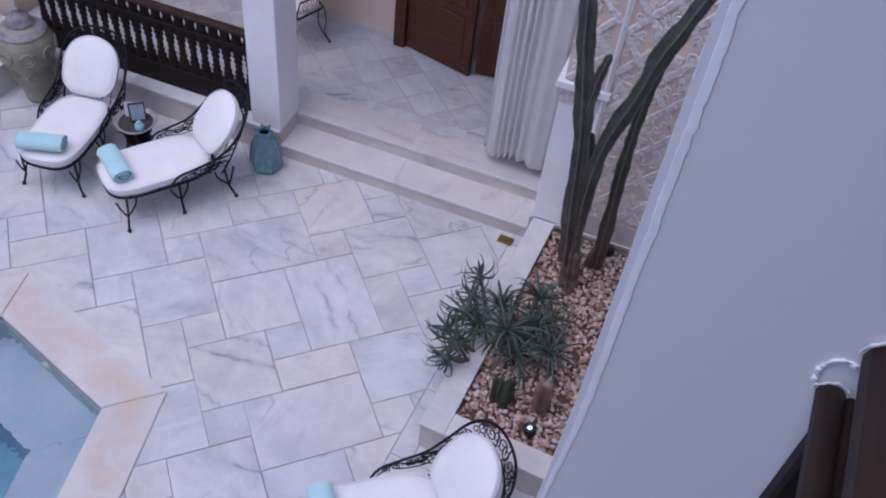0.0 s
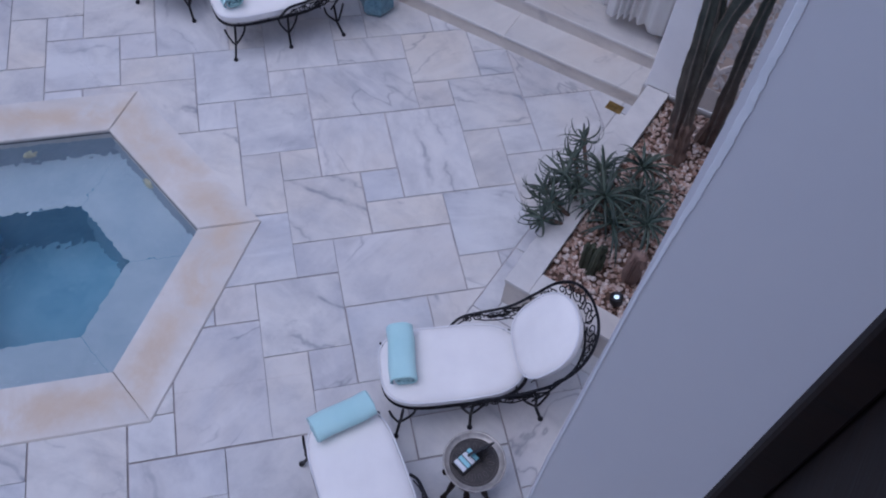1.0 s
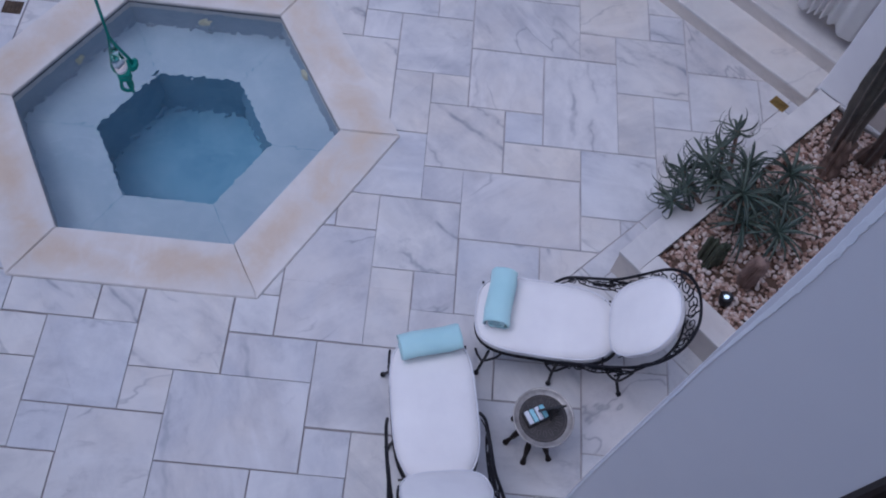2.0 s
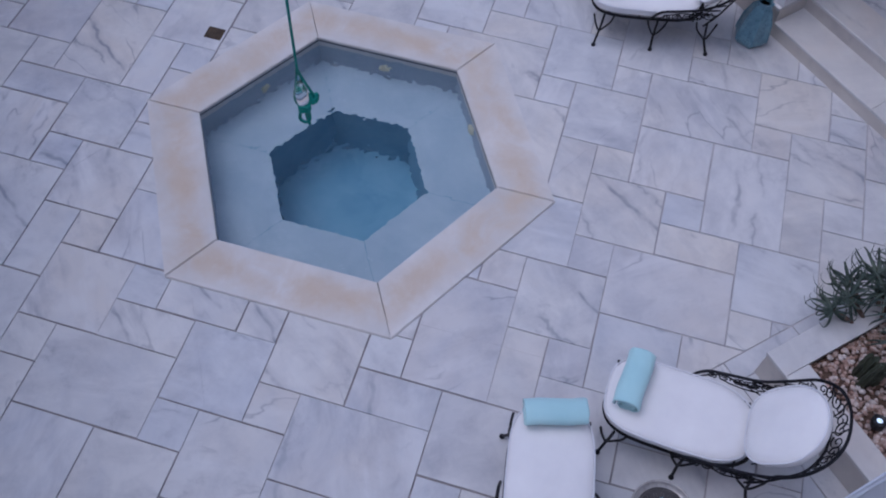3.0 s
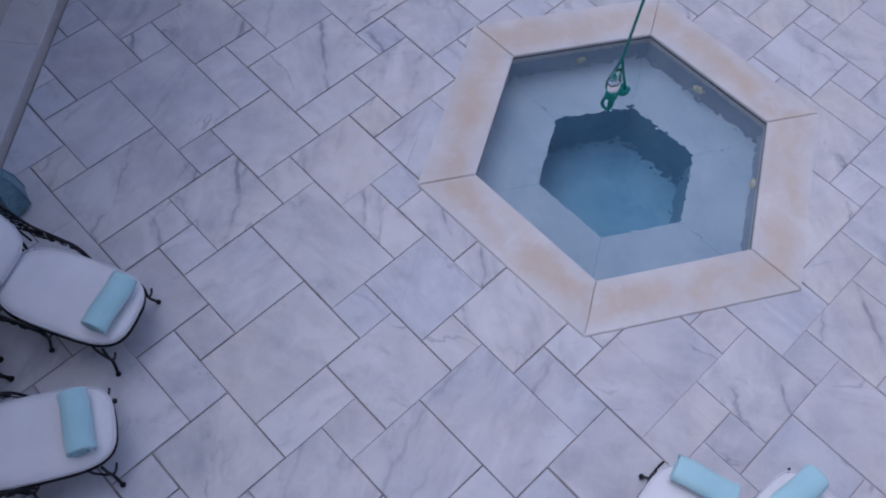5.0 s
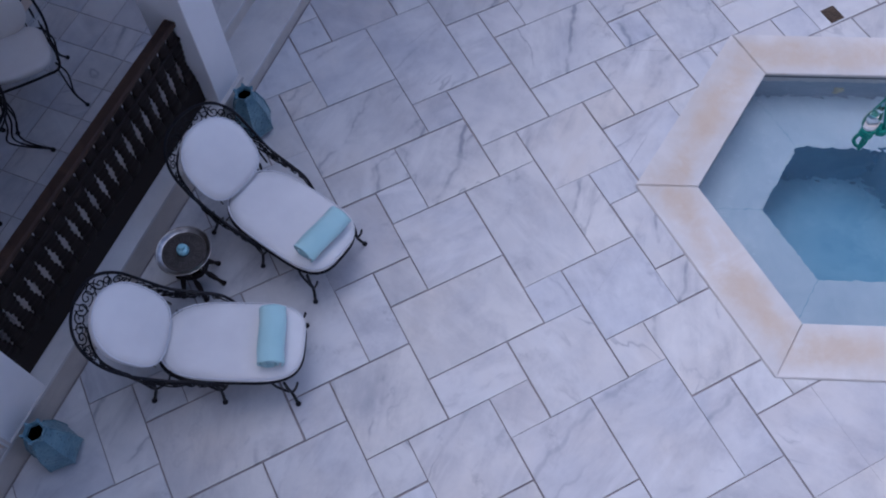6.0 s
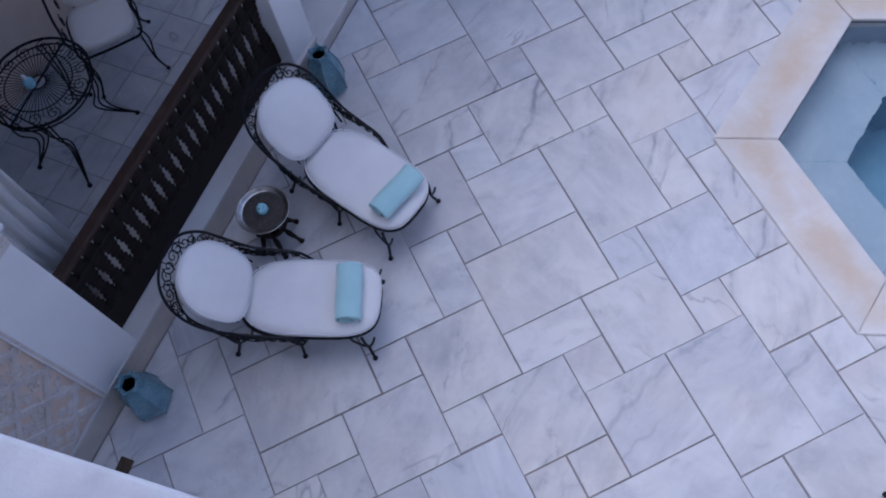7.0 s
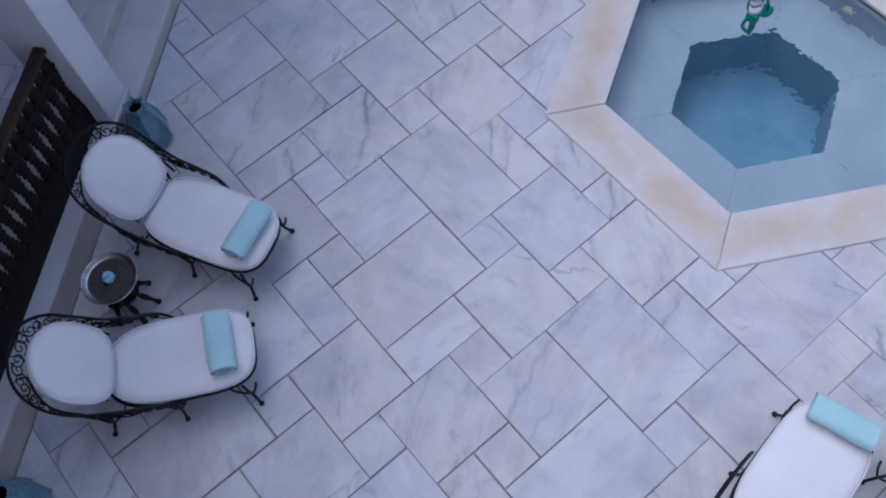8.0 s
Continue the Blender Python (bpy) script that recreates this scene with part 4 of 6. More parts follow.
def lounger_parts(ob):
    """Wrought-iron chaise: x runs from the foot to the head."""
    zf = 0.33
    ring = [(x, y * 1.0, zf) for x, y in seat_outline(36, 0.006, 0.95, 0.254)]
    bm = tube(ring, 0.012, 6, True)
    for x in (0.15, 0.4, 0.65, 0.85):
        add_tube(bm, [(x, -0.244, zf), (x, 0.244, zf)], 0.007, 5)
    part("seat_frame", bm, IRON, ob, "black wrought-iron frame")
    # high rim that sweeps up round the backrest
    half = [(0.48, 0.285, 0.355), (0.56, 0.300, 0.455), (0.70, 0.306, 0.485), (0.88, 0.308, 0.525), (1.03, 0.318, 0.63), (1.145, 0.302, 0.77), (1.235, 0.225, 0.875), (1.290, 0.09, 0.915)]
    line = spline(half + [(x, -y, z) for x, y, z in reversed(half)], 5)
    bm = tube(line, 0.0105, 6)
    low = [(0.93, 0.285, zf), (1.01, 0.29, 0.45), (1.09, 0.28, 0.60), (1.16, 0.25, 0.70), (1.215, 0.16, 0.765), (1.235, 0.06, 0.785)]
    line2 = spline(low + [(x, -y, z) for x, y, z in reversed(low)], 5)
    add_tube(bm, line2, 0.008, 5)
    part("rim", bm, IRON, ob, "curved iron rim round the backrest")
    # scrolls between the two rims and along the arms
    bm = bmesh.new()
    n1, n2 = len(line), len(line2)
    for k in range(1, 25):
        f = k / 25
        p, q = line[int(6 + f * (n1 - 13))], line2[int(f * (n2 - 1))]
        mid, up = (p + q) / 2, (p - q)
        along = (line[min(n1 - 1, int(6 + f * (n1 - 13)) + 2)] - p).normalized()
        r = max(0.022, up.length * 0.36)
        add_tube(bm, spiral(mid, along, up.normalized(), r, 0.008, 1.4, k * 2.1, 14), 0.0048, 4)
        if k % 2:
            add_tube(bm, [p, mid + along * 0.02, q], 0.005, 4)
    part("scrollwork", bm, IRON, ob, "iron scrollwork of leaves and tendrils")
    for sgn in (1, -1):
        bm = bmesh.new()
        for x, z, r in ((0.60, 0.41, 0.034), (0.68, 0.42, 0.040), (0.77, 0.425, 0.042), (0.86, 0.44, 0.046), (0.95, 0.46, 0.05)):
            add_tube(bm, spiral((x, sgn * 0.305, z), (1, 0, 0), (0, 0, 1), r, 0.008, 1.5, x * 9, 14), 0.005, 4)
        add_tube(bm, spline([(0.52, sgn * 0.29, 0.36), (0.66, sgn * 0.31, 0.45), (0.80, sgn * 0.31, 0.40), (0.96, sgn * 0.31, 0.50)], 6), 0.005, 4)
        part("arm_scrollwork", bm, IRON, ob, "iron scrollwork under the arm")
    bm = bmesh.new()
    for y in (-0.16, -0.08, 0.0, 0.08, 0.16):
        add_tube(bm, spline([(0.95, y, 0.34), (1.05, y, 0.52), (1.13, y * 0.95, 0.70), (1.19, y * 0.8, 0.79)], 5), 0.005, 4)
    part("back_bars", bm, IRON, ob)
    # six legs, each of three rods drawn together over a small round foot
    for x, dx in ((0.11, -0.04), (0.56, 0.0), (0.97, 0.07)):
        for sgn in (1, -1):
            y = 0.246
            foot = Vector((x + dx, sgn * (y + 0.035), 0.012))
            knee = Vector((x + dx * 0.4, sgn * y, 0.13))
            bm = tube(spline([(x, sgn * y, zf), (x + dx * 0.2, sgn * (y + 0.005), 0.22), knee, foot], 5), 0.0105, 6)
            for ox in (-0.085, 0.085):
                add_tube(bm, spline([(x + ox, sgn * (y - 0.005), zf - 0.005), (x + ox * 0.75, sgn * y, 0.25), (x + ox * 0.25 + dx * 0.3, sgn * y, 0.17), knee, foot], 5), 0.0085, 5)
            add_lathe(bm, [(0.004, -0.012), (0.016, -0.010), (0.020, 0.0), (0.016, 0.012), (0.006, 0.02)], 8, at=foot)
            part("leg", bm, IRON, ob)
    seat = part("seat_cushion", cushion_mesh(seat_outline(), 0.345, 0.43, 0.022), CUSHION, ob, "white padded seat cushion", smooth=True)
    part("piping", tube([(x, y * 0.998, 0.425) for x, y in seat_outline()], 0.005, 5, True), PIPING, seat)
    oval = []
    for k in range(36):
        a = 2 * math.pi * k / 36
        c, s = math.cos(a), math.sin(a)
        y = 0.256 * math.copysign(abs(s) ** (0.94 if c > 0 else 0.60), s) * (1 - 0.10 * (c < 0) * abs(c))
        oval.append((0.265 + 0.265 * math.copysign(abs(c) ** (0.94 if c > 0 else 0.50), c), y))
    m = pose(0.905, 0, 0.435, 0, -BACK_TILT, 0)
    back = part("back_cushion", cushion_mesh(oval, 0.0, 0.075, 0.025), CUSHION, ob, "round white padded back cushion", m, True)
    part("piping", tube([(x, y * 0.998, 0.07) for x, y in oval], 0.005, 5, True), PIPING, back)


LABEL = "black wrought-iron chaise with white cushions on the marble paving"
LOUNGERS = [(-2.549, 3.416, -0.282, 0.959), (-1.866, 3.42, 0.303, 0.953), (-2.815, -0.547, -0.745, -0.667),
            (-2.78, -0.16, -0.81, 0.585), (0.268, -2.497, -0.557, -0.831), (0.855, -2.419, 0.212, -0.977)]


def lounger_pose(k):
    x, y, dx, dy = LOUNGERS[k]
    return place(x, y, 0, math.degrees(math.atan2(dy, dx)))


first = empty("chaise_lounge", lounger_pose(0), LABEL, "chaise lounge", "poolside chaises")
lounger_parts(first)
for k in range(1, 6):
    copy_thing(first, lounger_pose(k))


def towel_mesh(length=0.385, r=0.078):
    """A rolled towel lying along y: a spiral section swept, flattened a little."""
    sec = []
    turns, n = 2.6, 44
    for k in range(n + 1):
        f = k / n
        a = 2 * math.pi * turns * (1 - f)
        rr = 0.012 + (r - 0.012) * (1 - f)
        sec.append((rr * math.cos(a) * 1.25, rr * math.sin(a) * 0.86))
    inner = [(x * (1 - 0.010 / max(0.02, math.hypot(x, y))), y * (1 - 0.010 / max(0.02, math.hypot(x, y)))) for x, y in sec]
    bm = bmesh.new()
    ys = [-length / 2, -length / 2 + 0.012, -length * 0.25, 0, length * 0.25, length / 2 - 0.012, length / 2]
    rows = []
    for i, y in enumerate(ys):
        s = 0.97 if i in (0, len(ys) - 1) else 1.0
        wob = 0.004 * math.sin(i * 2.1)
        rows.append(([bm.verts.new((x * s + wob, y + 0.004 * math.sin(7 * x * 30), z * s)) for x, z in sec], [bm.verts.new((x * s + wob, y, z * s)) for x, z in inner]))
    for (a, ai), (b, bi) in zip(rows, rows[1:]):
        for k in range(n):
            bm.faces.new((a[k], a[k + 1], b[k + 1], b[k]))
            bm.faces.new((ai[k + 1], ai[k], bi[k], bi[k + 1]))
        bm.faces.new((a[0], b[0], bi[0], ai[0]))
        bm.faces.new((a[n], ai[n], bi[n], b[n]))
    for a, ai in (rows[0], rows[-1]):
        for k in range(n):
            bm.faces.new((a[k], ai[k], ai[k + 1], a[k + 1]))
    return bm


TOWELS = [(0, 0.19, 0.0, 4), (1, 0.15, 0.0, -3), (2, 0.14, 0.05, -4), (3, 0.065, 0.0, 8), (4, 0.14, 0.02, 2), (5, 0.13, 0.02, 10)]
roll = None
for k, s, w, deg in TOWELS:
    m = lounger_pose(k) @ pose(s, w, 0.518, 0, 0, deg)
    if roll is None:
        roll = tagged(part("rolled_towel", towel_mesh(), TOWEL, None, "", m, True), "rolled aqua terry towel lying on a white chaise cushion", "towel", "rolled towels")
    else:
        copy_thing(roll, m)


def tray_table(x, y, deg, label, mat):
    """Round tray with a raised rim on a low folding stand of dark turned legs."""
    ob = empty("tray_table", place(x, y, 0, deg), label, "side table", "tray tables")
    tray = part("tray", lathe([(0.001, 0.445), (0.13, 0.445), (0.165, 0.448), (0.176, 0.462), (0.186, 0.470), (0.190, 0.466), (0.18, 0.452), (0.165, 0.436), (0.001, 0.436)], 36), mat, ob, "", smooth=True)
    part("tray_floor", lathe([(0.001, 0.4475), (0.15, 0.4475), (0.15, 0.445)], 32), SILVER_DARK, tray, "darker worn tray floor")
    bm = bmesh.new()
    for r in (0.045, 0.137):
        add_tube(bm, [(r * math.cos(2 * math.pi * k / 30), r * math.sin(2 * math.pi * k / 30), 0.449) for k in range(30)], 0.0022, 4, True)
    for k in range(16):
        a = 2 * math.pi * k / 16
        loop = [(0.098 + 0.024 * math.cos(q), 0.010 * math.sin(q)) for q in (0.0, 0.9, 1.8, 2.7, 3.6, 4.5, 5.4)]
        add_tube(bm, [(u * math.cos(a) - v * math.sin(a), u * math.sin(a) + v * math.cos(a), 0.4475) for u, v in loop], 0.0018, 4, True)
    part("engraving", bm, ENGRAVED, tray)
    for k in range(6):
        a = 2 * math.pi * k / 6
        p = [(0.15 * math.cos(a), 0.15 * math.sin(a), 0.43), (0.09 * math.cos(a + 0.25), 0.09 * math.sin(a + 0.25), 0.24), (0.17 * math.cos(a + 0.5), 0.17 * math.sin(a + 0.5), 0.008)]
        part("leg", tube(spline(p, 6), [0.017 + 0.005 * math.sin(q * 1.7) for q in range(13)], 7), DARK_WOOD, ob, "dark turned wooden leg")
    part("collar", lathe([(0.10, 0.225), (0.115, 0.235), (0.115, 0.25), (0.10, 0.26)], 14), DARK_WOOD, ob)
    return ob


tray_table(-2.20, 4.42, 10, "round tarnished silver tray on dark folding legs", SILVER)
tray_table(-3.62, -0.36, 30, "round pewter-rimmed tray on dark folding legs", PEWTER)
tray_table(0.46, -3.20, 0, "round pewter tray on dark folding legs", PEWTER)


def candle(x, y, z, label, bottle=False):
    ob = empty("candle_jar", place(x, y, z), label, "candle", "table candles")
    part("jar", lathe([(0.001, 0.0), (0.034, 0.0), (0.040, 0.01), (0.041, 0.035), (0.036, 0.05), (0.028, 0.055), (0.001, 0.055)], 16), AQUA, ob, smooth=True)
    part("wax", lathe([(0.001, 0.056), (0.022, 0.056), (0.022, 0.075), (0.016, 0.082), (0.001, 0.083)], 14), PAPER if bottle else AQUA, ob, "pale wax")
    return ob


candle(-2.20, 4.42, 0.449, "aqua glass candle jar on the silver tray")
candle(0.37, -3.14, 0.449, "aqua glass candle jar beside a picture frame")


def desk_frame(m, label):
    """A dark easel frame with a pale print, leaning on its strut."""
    ob = empty("picture_frame", m, label, "picture frame", "table cards")
    part("print", box(-0.06, 0.06, -0.003, 0.003, 0.012, 0.165), CARD_BLUE, ob, "blue-grey print")
    bm = bmesh.new()
    for a in ((-0.072, -0.058, 0.0, 0.178), (0.058, 0.072, 0.0, 0.178), (-0.058, 0.058, 0.0, 0.014), (-0.058, 0.058, 0.164, 0.178)):
        add_box(bm, a[0], a[1], -0.007, 0.007, a[2], a[3], 0.002)
    part("moulding", bm, BLACK, ob)
    part("strut", tube([(0, 0.007, 0.12), (0, 0.075, 0.002)], 0.005, 5), BLACK, ob)
    return ob


desk_frame(pose(0.44, -3.22, 0.449, -14, 0, 222), "black picture frame standing on the tray")
desk_frame(pose(-3.60, -0.42, 0.449, -14, 0, 60), "black picture frame standing on the pewter tray")


def card(m, label):
    ob = empty("menu_card", m, label, "card", "table cards")
    part("leaf", box(-0.055, 0.055, -0.001, 0.001, 0.0, 0.15), PAPER, ob)
    part("leaf", box(-0.055, 0.055, -0.001, 0.001, 0.0, 0.15), PAPER, ob, "", pose(0, 0.05, 0, 18, 0, 0))


card(pose(0.53, -3.24, 0.449, -8, 0, 205), "folded white card standing on the tray")


def striped_box(x, y, z, deg):
    ob = empty("matchbox_tray", place(x, y, z, deg), "small dark box of aqua and white sachets on the tray", "box")
    part("box", box(-0.075, 0.075, -0.05, 0.05, 0.0, 0.03, 0.003), BLACK, ob)
    for k in range(4):
        part("sachet", box(-0.066 + 0.034 * k, -0.038 + 0.034 * k, -0.042, 0.042, 0.028, 0.042, 0.003), AQUA if k % 2 == 0 else PAPER, ob)


striped_box(-3.58, -0.33, 0.449, 75)


def vase(x, y, deg, label):
    """Six-sided blue vase, widest low down, drawn in to a collar with small upturned tips."""
    ob = empty("vase", place(x, y, 0, deg), label, "vase", "blue vases")
    prof = [(0.115, 0.0), (0.125, 0.012), (0.150, 0.05), (0.150, 0.09), (0.132, 0.22), (0.086, 0.345), (0.066, 0.372), (0.062, 0.388), (0.072, 0.408), (0.066, 0.410), (0.055, 0.392), (0.055, 0.36), (0.070, 0.33), (0.02, 0.06)]
    prof = [(r, 1.1 * z) for r, z in prof]
    part("body", lathe(prof, 6), GLAZE, ob)
    bm = bmesh.new()
    for k in range(6):
        a = 2 * math.pi * k / 6
        c, s = math.cos(a), math.sin(a)
        add_tube(bm, [(0.152 * c, 0.152 * s, 0.055), (0.152 * c, 0.152 * s, 0.099), (0.134 * c, 0.134 * s, 0.242), (0.088 * c, 0.088 * s, 0.380)], 0.006, 5)
        add_tube(bm, [(0.066 * c, 0.066 * s, 0.438), (0.073 * c, 0.073 * s, 0.452), (0.078 * c, 0.078 * s, 0.463)], [0.017, 0.012, 0.004], 5)
    part("ribs", bm, GLAZE, ob)
    # flat black disc stands in for the shade within the neck
    part("mouth", lathe([(0.001, 0.405), (0.054, 0.405)], 12), BLACK, ob, "black disc for the shade inside the mouth")


vase(-3.60, 4.76, 10, "blue glazed six-sided ceramic vase by the white pier")
vase(-0.86, 4.58, 30, "blue glazed six-sided ceramic vase by the pillar")
vase(-0.57, -3.67, 20, "blue glazed six-sided ceramic vase by the steps")


def urn(x, y):
    ob = empty("urn", place(x, y), "tall carved celadon stoneware urn with a domed lid", "urn")
    prof = [(0.10, 0.0), (0.125, 0.01), (0.13, 0.05), (0.135, 0.12), (0.165, 0.22), (0.178, 0.25), (0.182, 0.27), (0.178, 0.29), (0.20, 0.40), (0.215, 0.47), (0.228, 0.485), (0.245, 0.52), (0.262, 0.60), (0.258, 0.68), (0.225, 0.76), (0.17, 0.815), (0.13, 0.83), (0.12, 0.85), (0.02, 0.85)]
    part("body", lathe(prof, 32), JAR, ob, smooth=True)
    for k in range(8):
        a = 2 * math.pi * k / 8
        bm, bm2 = bmesh.new(), bmesh.new()
        e1, n0 = Vector((-math.sin(a), math.cos(a), 0)), Vector((math.cos(a), math.sin(a), 0))
        add_tube(bm, spiral(n0 * 0.258 + Vector((0, 0, 0.60)), e1, (0, 0, 1), 0.078, 0.03, 1.6, k, 20), 0.014, 6)
        add_tube(bm2, spiral(n0 * 0.196 + Vector((0, 0, 0.37)), e1, (n0.x * 0.2, n0.y * 0.2, 1), 0.050, 0.018, 1.5, k, 14), 0.011, 6)
        part("carved_scroll", bm, JAR, ob)
        part("carved_scroll", bm2, JAR, ob)
    part("band", lathe([(0.226, 0.757), (0.231, 0.760), (0.219, 0.774), (0.200, 0.79), (0.172, 0.815), (0.165, 0.812)], 32), JAR_BAND, ob, "lilac glazed band", smooth=True)
    part("lid", lathe([(0.125, 0.83), (0.13, 0.845), (0.115, 0.86), (0.10, 0.90), (0.085, 0.93), (0.04, 0.95), (0.03, 0.962), (0.04, 0.98), (0.028, 0.998), (0.001, 1.003)], 28), JAR_BAND, ob, "domed lid with a knob", smooth=True)


urn(1.86, -3.46)


def far_ledge():
    structure("ledge_east", box(2.17, 4.2, -4.02, -3.15, -0.05, 0.30, 0.006), MARBLE_STEP, "low marble ledge in the corner behind the urn", "ledge")


far_ledge()


def curtain(m, pts, z0, z1, label, creases, depth, seed):
    """Hanging cloth: flat hanging panels between creases (place, half width) of uneven depth, with a loose hem."""
    line = spline([(x, y, 0) for x, y in pts], 60)
    rnd = random.Random(seed)
    n = len(line)
    bm = bmesh.new()
    levels = [z0, z0 + 0.025, z0 + 0.18, z0 + 0.45, z0 + 0.9, z0 + 1.6, z0 + 2.6, z1]
    deep = [rnd.uniform(0.6, 1.3) for _ in creases]
    drift = [rnd.uniform(-0.03, 0.03) for _ in creases]
    rows = []
    for j, z in enumerate(levels):
        row, h = [], (z - z0) / (z1 - z0)
        flare = 1.0 + 0.35 * max(0.0, 1 - h * 6)
        for i, p in enumerate(line):
            f = i / (n - 1)
            d = (line[min(n - 1, i + 1)] - line[max(0, i - 1)]).normalized()
            dip = 0.0
            for (at, w), g, s in zip(creases, deep, drift):
                u = (f - at - s * h * 1.5) / (w * (1 + 0.4 * (flare - 1)))
                dip += g * math.exp(-u * u)
            o = depth * flare * (dip + 0.30 * math.sin(7 * f + 1.2) + 0.10 * math.sin(31 * f + 3 * h))
            hem = (0.030 * math.sin(9 * f + seed) + 0.030 * min(1.0, dip)) if j < 2 else 0.0
            row.append(bm.verts.new((p.x - d.y * o, p.y + d.x * o, z + hem)))
        rows.append(row)
    for a, b in zip(rows, rows[1:]):
        for i in range(n - 1):
            bm.faces.new((a[i], a[i + 1], b[i + 1], b[i]))
    bmesh.ops.solidify(bm, geom=bm.faces[:], thickness=0.004)
    return tagged(part("curtain", bm, CURTAIN, None, "", m, True), label, "curtain", "loggia curtains")


curtain(A_M, [(2.40, 0.50), (2.55, 0.43), (2.79, 0.43), (3.03, 0.45)], DECK + 0.14, 5.69, "white linen curtain hanging in folds at the steps",
        ((0.06, 0.03), (0.33, 0.026), (0.42, 0.020), (0.49, 0.020), (0.57, 0.028), (0.69, 0.040), (0.95, 0.03)), 0.052, 3)
curtain(C_M, [(0.69, 0.40), (0.86, 0.42), (1.05, 0.44)], DECK + 0.045, 5.69, "white linen curtain gathered behind the pier",
        ((0.10, 0.05), (0.34, 0.045), (0.58, 0.05), (0.84, 0.05)), 0.065, 4)


def double_door(m):
    ob = empty("door", m, "red-brown wooden double door standing slightly ajar", "door")
    bm = bmesh.new()
    add_box(bm, 0.80, 0.92, 1.78, 1.875, DECK, 2.6, 0.006)
    add_box(bm, 2.52, 2.64, 1.78, 1.875, DECK, 2.6, 0.006)
    add_box(bm, 0.80, 2.64, 1.78, 1.875, 2.5, 2.62, 0.006)
    part("casing", bm, DOOR_WOOD, ob)
    for x, w, deg in ((0.93, 0.80, -15), (2.51, -0.78, 9)):
        leaf = part("leaf", box(min(0, w), max(0, w), -0.022, 0.022, DECK + 0.012, 2.48, 0.004), DOOR_WOOD, ob, "", pose(x, 1.845, 0, 0, 0, deg))
        for z0, z1 in ((0.42, 0.95), (1.05, 1.6), (1.7, 2.35)):
            a, b = (0.10, w - 0.10) if w > 0 else (w + 0.10, -0.10)
            part("panel", box(a, b, -0.034, -0.018, z0, z1, 0.010), DOOR_WOOD, leaf)


double_door(A_M @ place(0.17, 0.0))


def dark_shutter():
    """The dark wooden shutter on the rear wall of the loggia opposite."""
    ob = empty("shutter", C_M @ place(2.345, DEPTH - 0.035), "dark wooden wall shutter closed on the cream wall", "shutter")
    part("frame", box(-1.3, -0.002, 0.0, 0.034, 1.12, 2.4, 0.004), DOOR_WOOD, ob)
    for k in range(3):
        part("panel", box(-1.22 + 0.41 * k, -0.86 + 0.41 * k, -0.014, 0.004, 1.20, 2.3, 0.006), DOOR_WOOD, ob)


dark_shutter()


def garden_table(x, y, z, deg):
    """Round wire table: double rim, fan of wires, scrolls, four bowed legs of paired rods."""
    ob = empty("garden_table", place(x, y, z, deg), "round black wrought-iron table with fanned wires", "table")
    R, h = 0.37, 0.75
    circ = lambda r, zz: [(r * math.cos(2 * math.pi * k / 40), r * math.sin(2 * math.pi * k / 40), zz) for k in range(40)]
    bm = tube(circ(R, h), 0.010, 6, True)
    add_tube(bm, circ(R - 0.01, h - 0.05), 0.007, 5, True)
    add_tube(bm, circ(0.24, h), 0.005, 5, True)
    add_tube(bm, [(-R, 0, h), (R, 0, h)], 0.009, 5)
    part("top_frame", bm, IRON, ob)
    wire = bpy.data.meshes.new("wire")
    wm = tube([(0.05, 0, h), (0.30, 0, h)], 0.0032, 4)
    wm.to_mesh(wire)
    wm.free()
    wire.materials.append(IRON)
    for k in range(56):
        o = new("wire", wire)
        o.parent = ob
        o.matrix_basis = place(0, 0, 0, 360 * k / 56)
    for k in range(14):
        a = 2 * math.pi * k / 14
        c = Vector((0.305 * math.cos(a), 0.305 * math.sin(a), h))
        part("scroll", tube(spiral(c, (math.cos(a), math.sin(a), 0), (-math.sin(a), math.cos(a), 0), 0.055, 0.01, 1.5, 0, 16), 0.0042, 4), IRON, ob)
    for deg_leg in (28, 143, 211, 321):
        a = radians(deg_leg)
        c, s = math.cos(a), math.sin(a)
        bm = bmesh.new()
        for o in (-0.04, 0.0, 0.04):
            add_tube(bm, spline([(c * 0.33 - s * o, s * 0.33 + c * o, h - 0.02), (c * (0.30 + o) - s * o * 1.2, s * (0.30 + o) + c * o * 1.2, h * 0.62), (c * (0.24 + o), s * (0.24 + o), h * 0.35), (c * 0.41, s * 0.41, 0.02)], 6), 0.007, 5)
        add_lathe(bm, [(0.004, 0.0), (0.017, 0.003), (0.020, 0.014), (0.014, 0.026), (0.004, 0.03)], 8, at=(c * 0.41, s * 0.41, 0))
        part("leg", bm, IRON, ob)
    return ob


TABLE_AT = (-1.985, 6.05)
garden_table(*TABLE_AT, DECK - 0.001, 0)


def spray_bottle(x, y, z):
    ob = empty("bottle", place(x, y, z), "small aqua bottle with a white cap on the iron table", "bottle")
    part("body", lathe([(0.001, 0.0), (0.036, 0.0), (0.040, 0.008), (0.040, 0.045), (0.030, 0.062), (0.014, 0.07), (0.001, 0.07)], 16), AQUA, ob, smooth=True)
    part("cap", box(-0.012, 0.012, -0.012, 0.012, 0.07, 0.115, 0.003), PAPER, ob, "white cap")


spray_bottle(TABLE_AT[0] - 0.04, TABLE_AT[1] + 0.03, DECK + 0.755)


